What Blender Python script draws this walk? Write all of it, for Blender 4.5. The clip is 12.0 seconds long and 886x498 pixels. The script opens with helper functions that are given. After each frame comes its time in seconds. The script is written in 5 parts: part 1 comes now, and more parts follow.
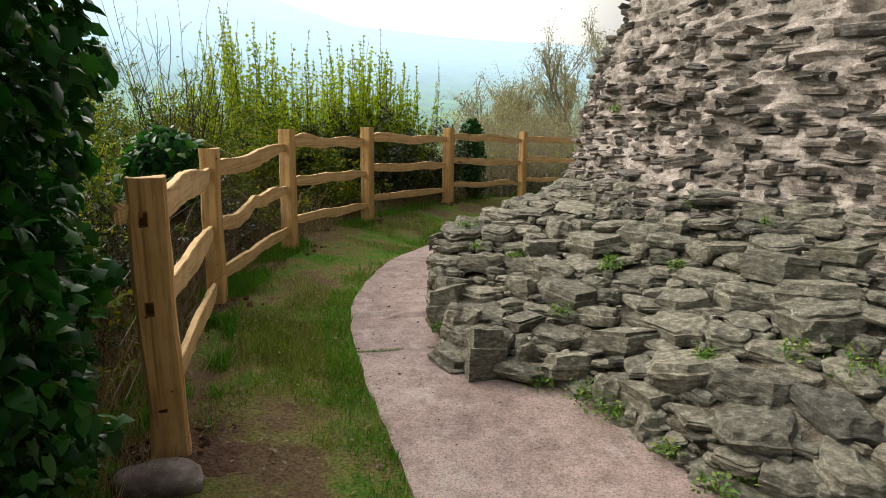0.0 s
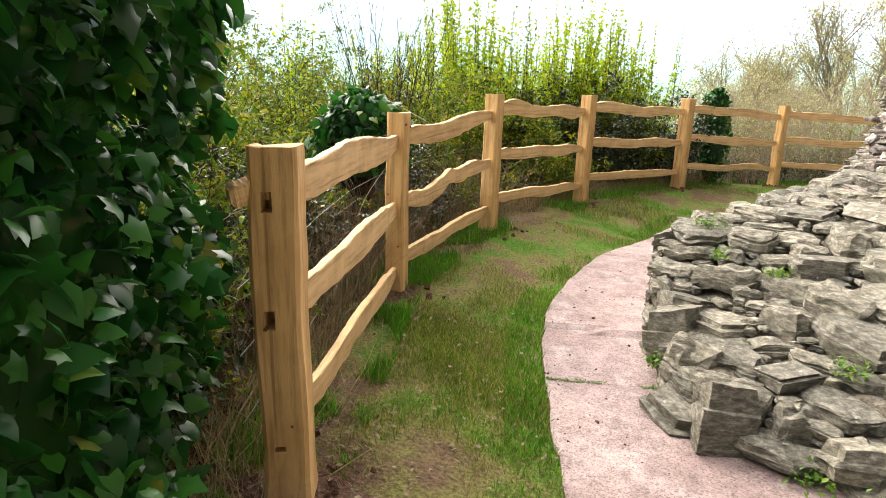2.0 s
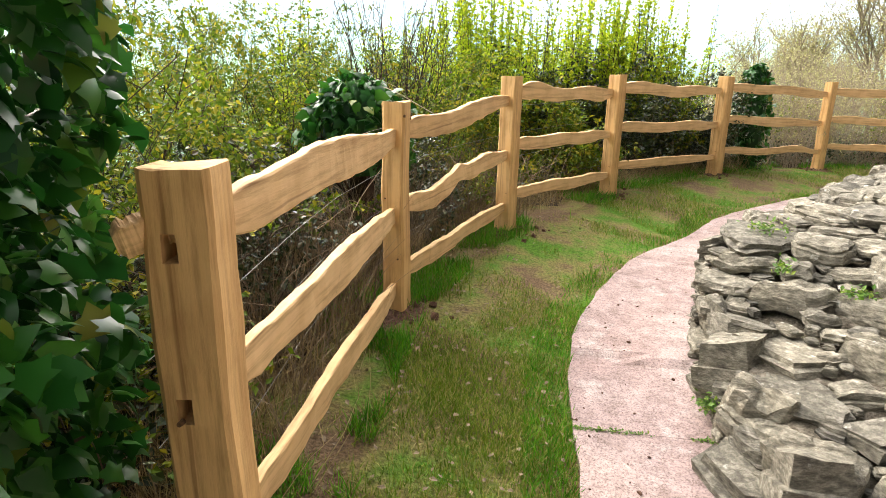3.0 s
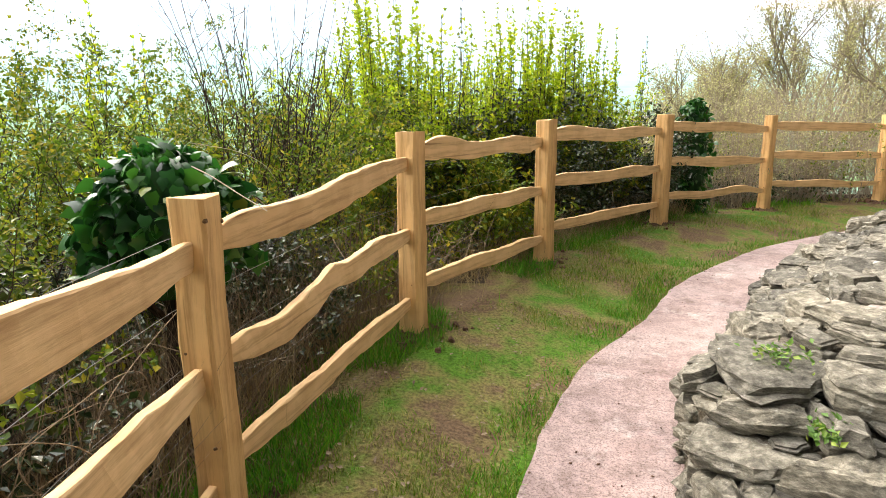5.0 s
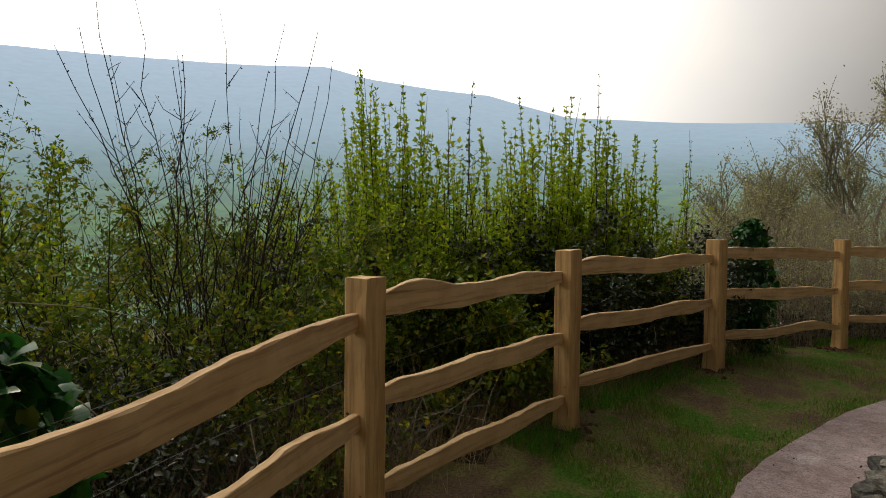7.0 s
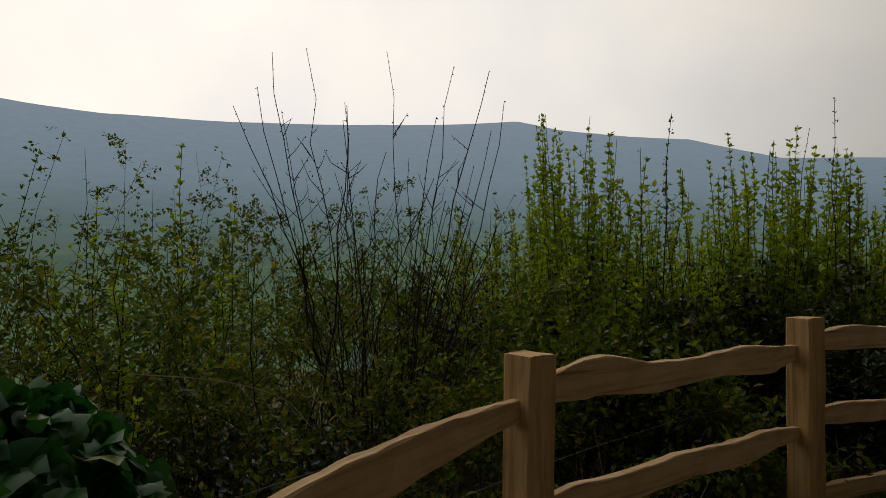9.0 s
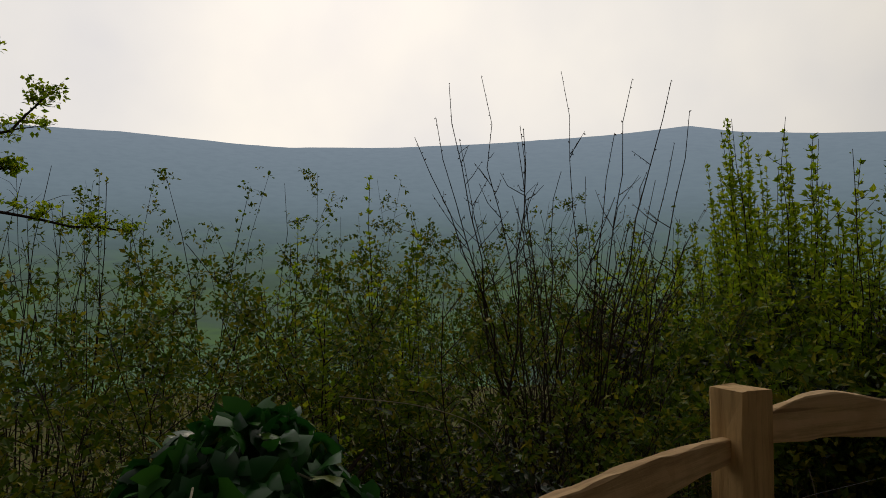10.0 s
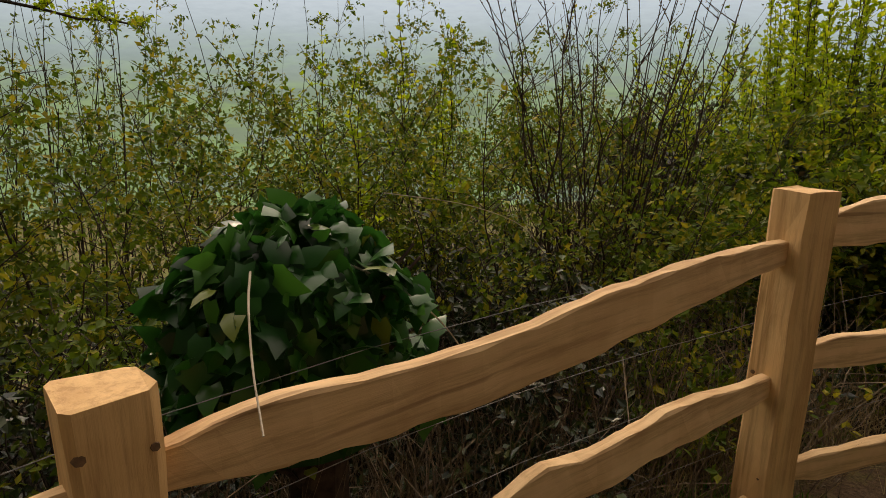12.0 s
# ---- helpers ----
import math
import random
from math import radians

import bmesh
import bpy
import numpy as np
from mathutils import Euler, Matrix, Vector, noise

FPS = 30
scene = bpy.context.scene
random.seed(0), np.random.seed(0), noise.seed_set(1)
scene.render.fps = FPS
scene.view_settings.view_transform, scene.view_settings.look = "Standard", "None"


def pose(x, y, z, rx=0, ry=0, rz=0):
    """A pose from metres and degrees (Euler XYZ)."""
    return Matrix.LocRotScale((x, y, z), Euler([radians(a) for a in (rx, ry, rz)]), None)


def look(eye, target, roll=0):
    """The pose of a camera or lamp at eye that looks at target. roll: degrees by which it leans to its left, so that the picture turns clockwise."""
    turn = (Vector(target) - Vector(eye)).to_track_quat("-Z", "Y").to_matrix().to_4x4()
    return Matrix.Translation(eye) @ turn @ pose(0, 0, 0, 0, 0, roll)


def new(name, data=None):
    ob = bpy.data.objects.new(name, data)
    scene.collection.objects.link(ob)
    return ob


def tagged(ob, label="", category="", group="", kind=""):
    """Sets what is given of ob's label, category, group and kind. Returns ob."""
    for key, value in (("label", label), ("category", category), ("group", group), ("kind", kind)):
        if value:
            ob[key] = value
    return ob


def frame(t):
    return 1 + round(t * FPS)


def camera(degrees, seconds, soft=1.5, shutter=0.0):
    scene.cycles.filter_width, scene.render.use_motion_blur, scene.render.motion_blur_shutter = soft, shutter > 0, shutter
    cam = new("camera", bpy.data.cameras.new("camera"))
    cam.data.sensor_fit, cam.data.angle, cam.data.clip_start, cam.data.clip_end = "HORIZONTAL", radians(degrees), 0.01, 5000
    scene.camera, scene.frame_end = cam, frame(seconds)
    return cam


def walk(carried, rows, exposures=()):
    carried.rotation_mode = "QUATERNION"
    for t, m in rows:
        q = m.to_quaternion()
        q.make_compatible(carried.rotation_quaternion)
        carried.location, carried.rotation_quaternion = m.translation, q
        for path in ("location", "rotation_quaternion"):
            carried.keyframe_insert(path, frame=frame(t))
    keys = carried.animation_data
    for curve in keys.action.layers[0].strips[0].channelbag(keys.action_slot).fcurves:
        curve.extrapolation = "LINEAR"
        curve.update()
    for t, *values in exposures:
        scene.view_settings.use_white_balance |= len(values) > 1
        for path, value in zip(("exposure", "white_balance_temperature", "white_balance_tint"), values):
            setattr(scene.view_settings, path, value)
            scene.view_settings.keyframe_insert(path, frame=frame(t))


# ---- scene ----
cam = camera(71.5, 12.0, soft=0.75)
PATH = [
    (0, (-0.766, 0.764, 1.092), (-0.578, 2.723, 0.737), 0.2),
    (0.5, (-0.759, 0.87, 1.095), (-0.827, 2.821, 0.66), -0.5),
    (1, (-0.762, 1.12, 1.045), (-0.957, 3.058, 0.592), 1.5),
    (1.5, (-0.786, 1.346, 1.073), (-1.112, 3.262, 0.601), 2.7),
    (2, (-0.765, 1.63, 1.068), (-1.244, 3.518, 0.612), 1.8),
    (2.5, (-0.76, 1.907, 1.096), (-1.33, 3.763, 0.613), 1.7),
    (3, (-0.843, 2.215, 1.1), (-1.383, 4.07, 0.585), 0.8),
    (3.2, (-0.872, 2.333, 1.115), (-1.384, 4.192, 0.584), 0.8),
    (4.8, (-0.886, 3.376, 1.202), (-1.281, 5.291, 0.783), -0.7),
    (5, (-0.883, 3.498, 1.226), (-1.241, 5.423, 0.818), -1.1),
    (5.5, (-0.814, 3.825, 1.236), (-1.142, 5.765, 0.878), -0.9),
    (6, (-0.707, 4.116, 1.276), (-1.256, 6.024, 1.033), 0.5),
    (6.5, (-0.773, 4.387, 1.335), (-1.32, 6.305, 1.192), 0.3),
    (6.7, (-0.775, 4.461, 1.355), (-1.256, 6.399, 1.239), -0.1),
    (8.3, (-0.85, 5.033, 1.416), (-1.64, 6.869, 1.498), -0.3),
    (8.5, (-0.865, 5.053, 1.416), (-1.738, 6.851, 1.497), -0.0),
    (9, (-0.873, 5.059, 1.422), (-1.928, 6.756, 1.508), 0.2),
    (9.5, (-0.914, 5.045, 1.436), (-2.189, 6.582, 1.546), 0.1),
    (10, (-0.942, 5.022, 1.457), (-2.402, 6.38, 1.595), -0.3),
    (10.5, (-0.943, 4.953, 1.458), (-2.51, 6.191, 1.592), 0.2),
    (11, (-0.921, 4.943, 1.46), (-2.586, 6.049, 1.552), 1.4),
    (11.5, (-0.955, 4.967, 1.46), (-2.625, 6.058, 1.325), 1.3),
    (12, (-1.075, 5.028, 1.387), (-2.54, 6.311, 0.94), 0.3),
]
walk(cam, [(t, look(eye, target, roll)) for t, eye, target, roll in PATH],
     exposures=[(0.0, 0.32, 6900, 6), (0.5, 0.32, 6900, 6), (1.0, 1.05, 6900, 6), (1.5, 1.35, 6900, 10), (2.5, 1.65, 6900, 12), (5.5, 1.25, 6900, 12), (6.0, 0.8, 6900, 10),
                (6.5, -0.15, 7000, 12), (7.2, -1.0, 6900, 10), (8.3, -1.9, 6900, 10), (11.4, -2.1, 7000, 10), (11.7, -1.3, 7400, 14), (12.0, -0.4, 8200, 20)])

# ---- light ----
SUN_AZ, SUN_EL = 58.0, 34.0
world = bpy.data.worlds.new("world")
scene.world = world
world.use_nodes = True
wn, wl = world.node_tree.nodes, world.node_tree.links
sky = wn.new("ShaderNodeTexSky")
sky.sky_type = "NISHITA"
sky.sun_disc = False
sky.sun_elevation = radians(SUN_EL)
sky.sun_rotation = radians(-SUN_AZ)
sky.air_density, sky.dust_density, sky.ozone_density = 1.0, 6.0, 1.0
# thin even overcast laid over the clear sky
cloud_map = wn.new("ShaderNodeTexCoord")
cloud = wn.new("ShaderNodeTexNoise")
cloud.inputs["Scale"].default_value = 1.6
cloud.inputs["Detail"].default_value = 5.0
wl.new(cloud_map.outputs["Generated"], cloud.inputs["Vector"])
cloud_ramp = wn.new("ShaderNodeValToRGB")
cloud_ramp.color_ramp.elements[0].position, cloud_ramp.color_ramp.elements[0].color = 0.3, (7.0, 7.3, 8.2, 1)
cloud_ramp.color_ramp.elements[1].position, cloud_ramp.color_ramp.elements[1].color = 0.65, (10.6, 10.3, 9.8, 1)
wl.new(cloud.outputs["Fac"], cloud_ramp.inputs["Fac"])
toward = wn.new("ShaderNodeVectorMath")
toward.operation = "DOT_PRODUCT"
toward.inputs[1].default_value = (-math.sin(radians(SUN_AZ)) * 0.9, math.cos(radians(SUN_AZ)) * 0.9, 0.43)
wl.new(cloud_map.outputs["Generated"], toward.inputs[0])
glow = wn.new("ShaderNodeMapRange")
glow.interpolation_type = "SMOOTHSTEP"
glow.inputs["From Min"].default_value, glow.inputs["From Max"].default_value = 0.0, 1.0
glow.inputs["To Min"].default_value, glow.inputs["To Max"].default_value = 0.10, 3.8
wl.new(toward.outputs["Value"], glow.inputs["Value"])
lit_cloud = wn.new("ShaderNodeVectorMath")
lit_cloud.operation = "SCALE"
wl.new(cloud_ramp.outputs["Color"], lit_cloud.inputs[0])
wl.new(glow.outputs["Result"], lit_cloud.inputs["Scale"])
sky_mix = wn.new("ShaderNodeMix")
sky_mix.data_type = "RGBA"
sky_mix.inputs["Factor"].default_value = 0.86
wl.new(sky.outputs["Color"], sky_mix.inputs["A"])
wl.new(lit_cloud.outputs["Vector"], sky_mix.inputs["B"])
background = wn["Background"]
background.inputs["Strength"].default_value = 0.11
wl.new(sky_mix.outputs["Result"], background.inputs["Color"])

sun = new("sun", bpy.data.lights.new("sun", "SUN"))
sun.data.energy, sun.data.angle, sun.data.color = 1.15, radians(8), (1.0, 0.9, 0.74)
a, e = radians(SUN_AZ), radians(SUN_EL)
sun.matrix_world = look((-math.sin(a) * math.cos(e) * 50, math.cos(a) * math.cos(e) * 50, math.sin(e) * 50), (0, 0, 0))


# ---- materials ----
def material(name, rough=0.8, spec=0.3):
    m = bpy.data.materials.new(name)
    m.use_nodes = True
    b = m.node_tree.nodes["Principled BSDF"]
    b.inputs["Roughness"].default_value = rough
    b.inputs["Specular IOR Level"].default_value = spec
    return m, m.node_tree.nodes, m.node_tree.links, b


def noise_node(n, l, scale, detail=6.0, stretch=(1, 1, 1), rough=0.6, coord="Object"):
    c, mp, t = n.new("ShaderNodeTexCoord"), n.new("ShaderNodeMapping"), n.new("ShaderNodeTexNoise")
    mp.inputs["Scale"].default_value = stretch
    t.inputs["Scale"].default_value, t.inputs["Detail"].default_value, t.inputs["Roughness"].default_value = scale, detail, rough
    if coord == "Position":
        c = n.new("ShaderNodeNewGeometry")
    l.new(c.outputs[coord], mp.inputs["Vector"])
    l.new(mp.outputs["Vector"], t.inputs["Vector"])
    return t.outputs["Fac"]


def ramp(n, l, fac, stops):
    r = n.new("ShaderNodeValToRGB")
    el = r.color_ramp.elements
    while len(el) < len(stops):
        el.new(0.5)
    for k, (pos, col) in enumerate(stops):
        el[k].position, el[k].color = pos, (*col, 1)
    l.new(fac, r.inputs["Fac"])
    return r.outputs["Color"]


def blend(n, l, fac, ca, cb, mode="MIX"):
    m = n.new("ShaderNodeMix")
    m.data_type, m.blend_type = "RGBA", mode
    if isinstance(fac, float):
        m.inputs["Factor"].default_value = fac
    else:
        l.new(fac, m.inputs["Factor"])
    for slot, c in (("A", ca), ("B", cb)):
        if isinstance(c, tuple):
            m.inputs[slot].default_value = (*c, 1)
        else:
            l.new(c, m.inputs[slot])
    return m.outputs["Result"]


def bump(n, l, b, height, strength=0.5, dist=0.01):
    k = n.new("ShaderNodeBump")
    k.inputs["Strength"].default_value, k.inputs["Distance"].default_value = strength, dist
    l.new(height, k.inputs["Height"])
    l.new(k.outputs["Normal"], b.inputs["Normal"])


def wood(name, stretch, light, dark):
    m, n, l, b = material(name, 0.75, 0.25)
    grain = noise_node(n, l, 9.0, 8.0, stretch, 0.65)
    fine = noise_node(n, l, 40.0, 6.0, stretch, 0.7)
    patch = noise_node(n, l, 5.0, 3.0)
    col = ramp(n, l, grain, [(0.28, dark), (0.5, light), (0.75, tuple(min(1, c * 1.18) for c in light))])
    check = noise_node(n, l, 26.0, 2.0, tuple(0.022 if c < 0.5 else 1 for c in stretch), 0.5)
    col = blend(n, l, 0.5, col, ramp(n, l, check, [(0.30, (0.25, 0.16, 0.09)), (0.345, (1, 1, 1))]), "MULTIPLY")
    col = blend(n, l, 0.65, col, ramp(n, l, fine, [(0.34, (0.55, 0.48, 0.4)), (0.52, (1, 1, 1))]), "MULTIPLY")
    col = blend(n, l, 0.6, col, ramp(n, l, patch, [(0.35, (0.78, 0.7, 0.62)), (0.55, (1, 1, 1)), (0.8, (1.0, 0.95, 0.86))]), "MULTIPLY")
    info = n.new("ShaderNodeObjectInfo")
    col = blend(n, l, 0.35, col, ramp(n, l, info.outputs["Random"], [(0, (0.8, 0.74, 0.66)), (1, (1, 1, 1))]), "MULTIPLY")
    l.new(col, b.inputs["Base Color"])
    bump(n, l, b, blend(n, l, 0.5, grain, fine), 0.8, 0.006)
    return m


WOOD_POST = wood("sawn_wood", (1, 1, 0.07), (0.70, 0.45, 0.20), (0.52, 0.30, 0.115))
WOOD_RAIL = wood("cleft_wood", (0.06, 1, 1), (0.73, 0.50, 0.26), (0.42, 0.25, 0.105))
m, n, l, b = material("knot_wood", 0.8)
l.new(ramp(n, l, noise_node(n, l, 60), [(0.3, (0.08, 0.045, 0.02)), (0.7, (0.2, 0.11, 0.05))]), b.inputs["Base Color"])
KNOT = m


def stone_material(name, stops, lichen):
    m, n, l, b = material(name, 0.9, 0.2)
    big = noise_node(n, l, 3.5, 4.0, coord="Position")
    mid = noise_node(n, l, 20.0, 8.0, (1, 1, 2.4), 0.72, "Position")
    fine = noise_node(n, l, 70.0, 6.0, (1, 1, 4), 0.75, "Position")
    col = ramp(n, l, mid, stops)
    info = n.new("ShaderNodeObjectInfo")
    geo = n.new("ShaderNodeNewGeometry")
    isl = ramp(n, l, geo.outputs["Random Per Island"], [(0, (0.42, 0.42, 0.44)), (0.5, (1, 0.97, 0.92)), (1, (1.35, 1.28, 1.2))])
    rnd = ramp(n, l, info.outputs["Random"], [(0, (0.5, 0.5, 0.5)), (0.5, (1, 0.98, 0.92)), (1, (1.35, 1.3, 1.2))])
    col = blend(n, l, 0.8, col, isl, "MULTIPLY")
    col = blend(n, l, 0.6, col, rnd, "MULTIPLY")
    col = blend(n, l, 0.75, col, ramp(n, l, fine, [(0.3, (0.5, 0.5, 0.5)), (0.55, (1, 1, 1))]), "MULTIPLY")
    spots = noise_node(n, l, 17.0, 4.0, coord="Position")
    col = blend(n, l, ramp(n, l, spots, [(0.64, (0, 0, 0)), (0.72, (1, 1, 1))]), col, lichen)
    moss = noise_node(n, l, 5.0, 5.0, coord="Position")
    col = blend(n, l, ramp(n, l, moss, [(0.66, (0, 0, 0)), (0.78, (0.6, 0.6, 0.6))]), col, (0.13, 0.135, 0.045))
    l.new(col, b.inputs["Base Color"])
    bump(n, l, b, blend(n, l, 0.55, mid, fine), 1.0, 0.018)
    return m


STONE = stone_material("slate_stone", [(0.3, (0.06, 0.058, 0.05)), (0.49, (0.185, 0.178, 0.15)), (0.69, (0.43, 0.415, 0.36))], (0.5, 0.49, 0.43))
STONE_WALL = stone_material("rubble_stone", [(0.3, (0.08, 0.07, 0.064)), (0.5, (0.27, 0.24, 0.215)), (0.72, (0.54, 0.49, 0.445))], (0.5, 0.46, 0.41))

m, n, l, b = material("lime_mortar", 0.95, 0.1)
mid = noise_node(n, l, 9.0, 10.0, (1, 1, 1.5), 0.7)
col = ramp(n, l, mid, [(0.3, (0.17, 0.14, 0.122)), (0.48, (0.43, 0.365, 0.325)), (0.66, (0.66, 0.58, 0.53))])
fine = noise_node(n, l, 70.0, 5.0)
col = blend(n, l, 0.7, col, ramp(n, l, fine, [(0.32, (0.45, 0.43, 0.4)), (0.55, (1, 1, 1))]), "MULTIPLY")
low = noise_node(n, l, 2.2, 4.0)
col = blend(n, l, ramp(n, l, low, [(0.47, (0, 0, 0)), (0.66, (0.75, 0.75, 0.75))]), col, (0.17, 0.15, 0.12))
l.new(col, b.inputs["Base Color"])
bump(n, l, b, blend(n, l, 0.5, mid, fine), 1.0, 0.03)
MORTAR = m
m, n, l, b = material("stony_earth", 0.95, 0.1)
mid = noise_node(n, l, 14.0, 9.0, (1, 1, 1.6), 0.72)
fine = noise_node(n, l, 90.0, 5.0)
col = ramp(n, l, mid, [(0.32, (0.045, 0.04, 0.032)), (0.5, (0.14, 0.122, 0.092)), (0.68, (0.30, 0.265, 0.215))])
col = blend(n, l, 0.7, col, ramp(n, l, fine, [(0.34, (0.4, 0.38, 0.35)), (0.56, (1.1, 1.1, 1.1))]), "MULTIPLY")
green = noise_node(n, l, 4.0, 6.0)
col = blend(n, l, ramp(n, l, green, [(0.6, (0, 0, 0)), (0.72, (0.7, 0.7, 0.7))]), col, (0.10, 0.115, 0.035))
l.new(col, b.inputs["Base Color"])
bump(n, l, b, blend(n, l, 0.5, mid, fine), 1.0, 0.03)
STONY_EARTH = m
m, n, l, b = material("leaf_litter", 0.95, 0.1)
fine = noise_node(n, l, 35.0, 8.0)
l.new(ramp(n, l, fine, [(0.3, (0.018, 0.013, 0.009)), (0.55, (0.05, 0.036, 0.023)), (0.75, (0.12, 0.085, 0.05))]), b.inputs["Base Color"])
bump(n, l, b, fine, 1.0, 0.03)
LITTER = m

m, n, l, b = material("red_concrete", 0.85, 0.25)
big = noise_node(n, l, 1.3, 6.0)
mid = noise_node(n, l, 8.0, 10.0, (1, 1, 1), 0.75)
fine = noise_node(n, l, 120.0, 4.0)
col = ramp(n, l, big, [(0.3, (0.25, 0.18, 0.165)), (0.5, (0.345, 0.26, 0.24)), (0.72, (0.42, 0.335, 0.31))])
col = blend(n, l, 0.8, col, ramp(n, l, mid, [(0.30, (0.45, 0.41, 0.38)), (0.5, (1, 1, 1)), (0.66, (1.35, 1.3, 1.28))]), "MULTIPLY")
worn = noise_node(n, l, 3.2, 9.0, (1, 1, 1), 0.7)
col = blend(n, l, ramp(n, l, worn, [(0.56, (0, 0, 0)), (0.68, (0.5, 0.5, 0.5))]), col, (0.58, 0.53, 0.49))
grit = noise_node(n, l, 55.0, 6.0, (1, 1, 1), 0.8)
col = blend(n, l, 0.8, col, ramp(n, l, fine, [(0.36, (0.42, 0.40, 0.38)), (0.5, (1, 1, 1))]), "MULTIPLY")
col = blend(n, l, 0.8, col, ramp(n, l, grit, [(0.34, (0.45, 0.42, 0.40)), (0.47, (1, 1, 1)), (0.66, (1.3, 1.27, 1.25))]), "MULTIPLY")
l.new(col, b.inputs["Base Color"])
bump(n, l, b, blend(n, l, 0.5, grit, fine), 1.0, 0.008)
CONCRETE = m

m, n, l, b = material("soil", 0.95, 0.1)
mid = noise_node(n, l, 1.7, 8.0, (1, 1, 1), 0.65)
fine = noise_node(n, l, 60.0, 6.0)
col = ramp(n, l, mid, [(0.42, (0.15, 0.10, 0.062)), (0.50, (0.18, 0.16, 0.06)), (0.60, (0.075, 0.17, 0.018))])
col = blend(n, l, 0.8, col, ramp(n, l, fine, [(0.3, (0.3, 0.28, 0.25)), (0.6, (1.2, 1.2, 1.1))]), "MULTIPLY")
l.new(col, b.inputs["Base Color"])
bump(n, l, b, fine, 1.0, 0.02)
GROUND = m
m, n, l, b = material("bare_earth", 0.95, 0.1)
fine = noise_node(n, l, 45.0, 8.0)
l.new(ramp(n, l, fine, [(0.3, (0.055, 0.03, 0.02)), (0.7, (0.19, 0.11, 0.075))]), b.inputs["Base Color"])
bump(n, l, b, fine, 1.0, 0.03)
EARTH = m


def leaf_material(name, stops, rough=0.5, through_light=0.35, spec=0.4):
    m, n, l, b = material(name, rough, spec)
    geo = n.new("ShaderNodeNewGeometry")
    info = n.new("ShaderNodeObjectInfo")
    add = n.new("ShaderNodeMath")
    add.operation = "ADD"
    l.new(geo.outputs["Random Per Island"], add.inputs[0])
    l.new(info.outputs["Random"], add.inputs[1])
    fr = n.new("ShaderNodeMath")
    fr.operation = "FRACT"
    l.new(add.outputs[0], fr.inputs[0])
    col = ramp(n, l, fr.outputs[0], stops)
    col = blend(n, l, 0.5, col, ramp(n, l, noise_node(n, l, 3.0, 3.0), [(0.3, (0.6, 0.62, 0.6)), (0.65, (1.15, 1.12, 1.0))]), "MULTIPLY")
    l.new(col, b.inputs["Base Color"])
    if through_light:
        t, mix, out = n.new("ShaderNodeBsdfTranslucent"), n.new("ShaderNodeMixShader"), n["Material Output"]
        l.new(col, t.inputs["Color"])
        mix.inputs["Fac"].default_value = through_light
        l.new(b.outputs[0], mix.inputs[1])
        l.new(t.outputs[0], mix.inputs[2])
        l.new(mix.outputs[0], out.inputs["Surface"])
    return m


IVY = leaf_material("ivy_leaf", [(0.0, (0.008, 0.05, 0.010)), (0.5, (0.018, 0.105, 0.015)), (0.96, (0.045, 0.17, 0.02)), (1.0, (0.17, 0.2, 0.03))], 0.3, 0.28, 0.3)
SPRING = leaf_material("spring_leaf", [(0.0, (0.17, 0.28, 0.012)), (0.5, (0.31, 0.44, 0.018)), (1.0, (0.52, 0.56, 0.03))], 0.5, 0.6, 0.2)
THORN = leaf_material("thorn_leaf", [(0.0, (0.055, 0.11, 0.009)), (0.6, (0.14, 0.215, 0.014)), (1.0, (0.36, 0.31, 0.026))], 0.5, 0.42, 0.2)
BRAMBLE = leaf_material("bramble_leaf", [(0.0, (0.008, 0.022, 0.005)), (0.55, (0.02, 0.042, 0.008)), (0.85, (0.06, 0.085, 0.016)), (1.0, (0.10, 0.06, 0.024))], 0.33, 0.16, 0.45)
GRASS = leaf_material("grass_blade", [(0.0, (0.08, 0.16, 0.01)), (0.45, (0.15, 0.25, 0.016)), (0.72, (0.26, 0.28, 0.05)), (1.0, (0.42, 0.35, 0.16))], 0.6, 0.3, 0.25)
LUSH = leaf_material("lush_grass_blade", [(0.0, (0.04, 0.18, 0.007)), (0.6, (0.085, 0.30, 0.012)), (1.0, (0.17, 0.38, 0.02))], 0.55, 0.35, 0.3)
STRAW = leaf_material("dry_grass_blade", [(0.0, (0.20, 0.14, 0.06)), (0.5, (0.34, 0.26, 0.13)), (1.0, (0.45, 0.37, 0.2))], 0.7, 0.3, 0.2)
WEED = leaf_material("weed_leaf", [(0.0, (0.06, 0.15, 0.02)), (0.6, (0.12, 0.24, 0.03)), (1.0, (0.26, 0.34, 0.05))], 0.5, 0.35)
BUD = leaf_material("willow_bud", [(0.0, (0.30, 0.27, 0.15)), (0.6, (0.40, 0.38, 0.21)), (1.0, (0.48, 0.5, 0.22))], 0.7, 0.4, 0.2)


def bark(name, ca, cb):
    m, n, l, b = material(name, 0.85, 0.2)
    l.new(ramp(n, l, noise_node(n, l, 30.0, 4.0), [(0.3, ca), (0.7, cb)]), b.inputs["Base Color"])
    return m


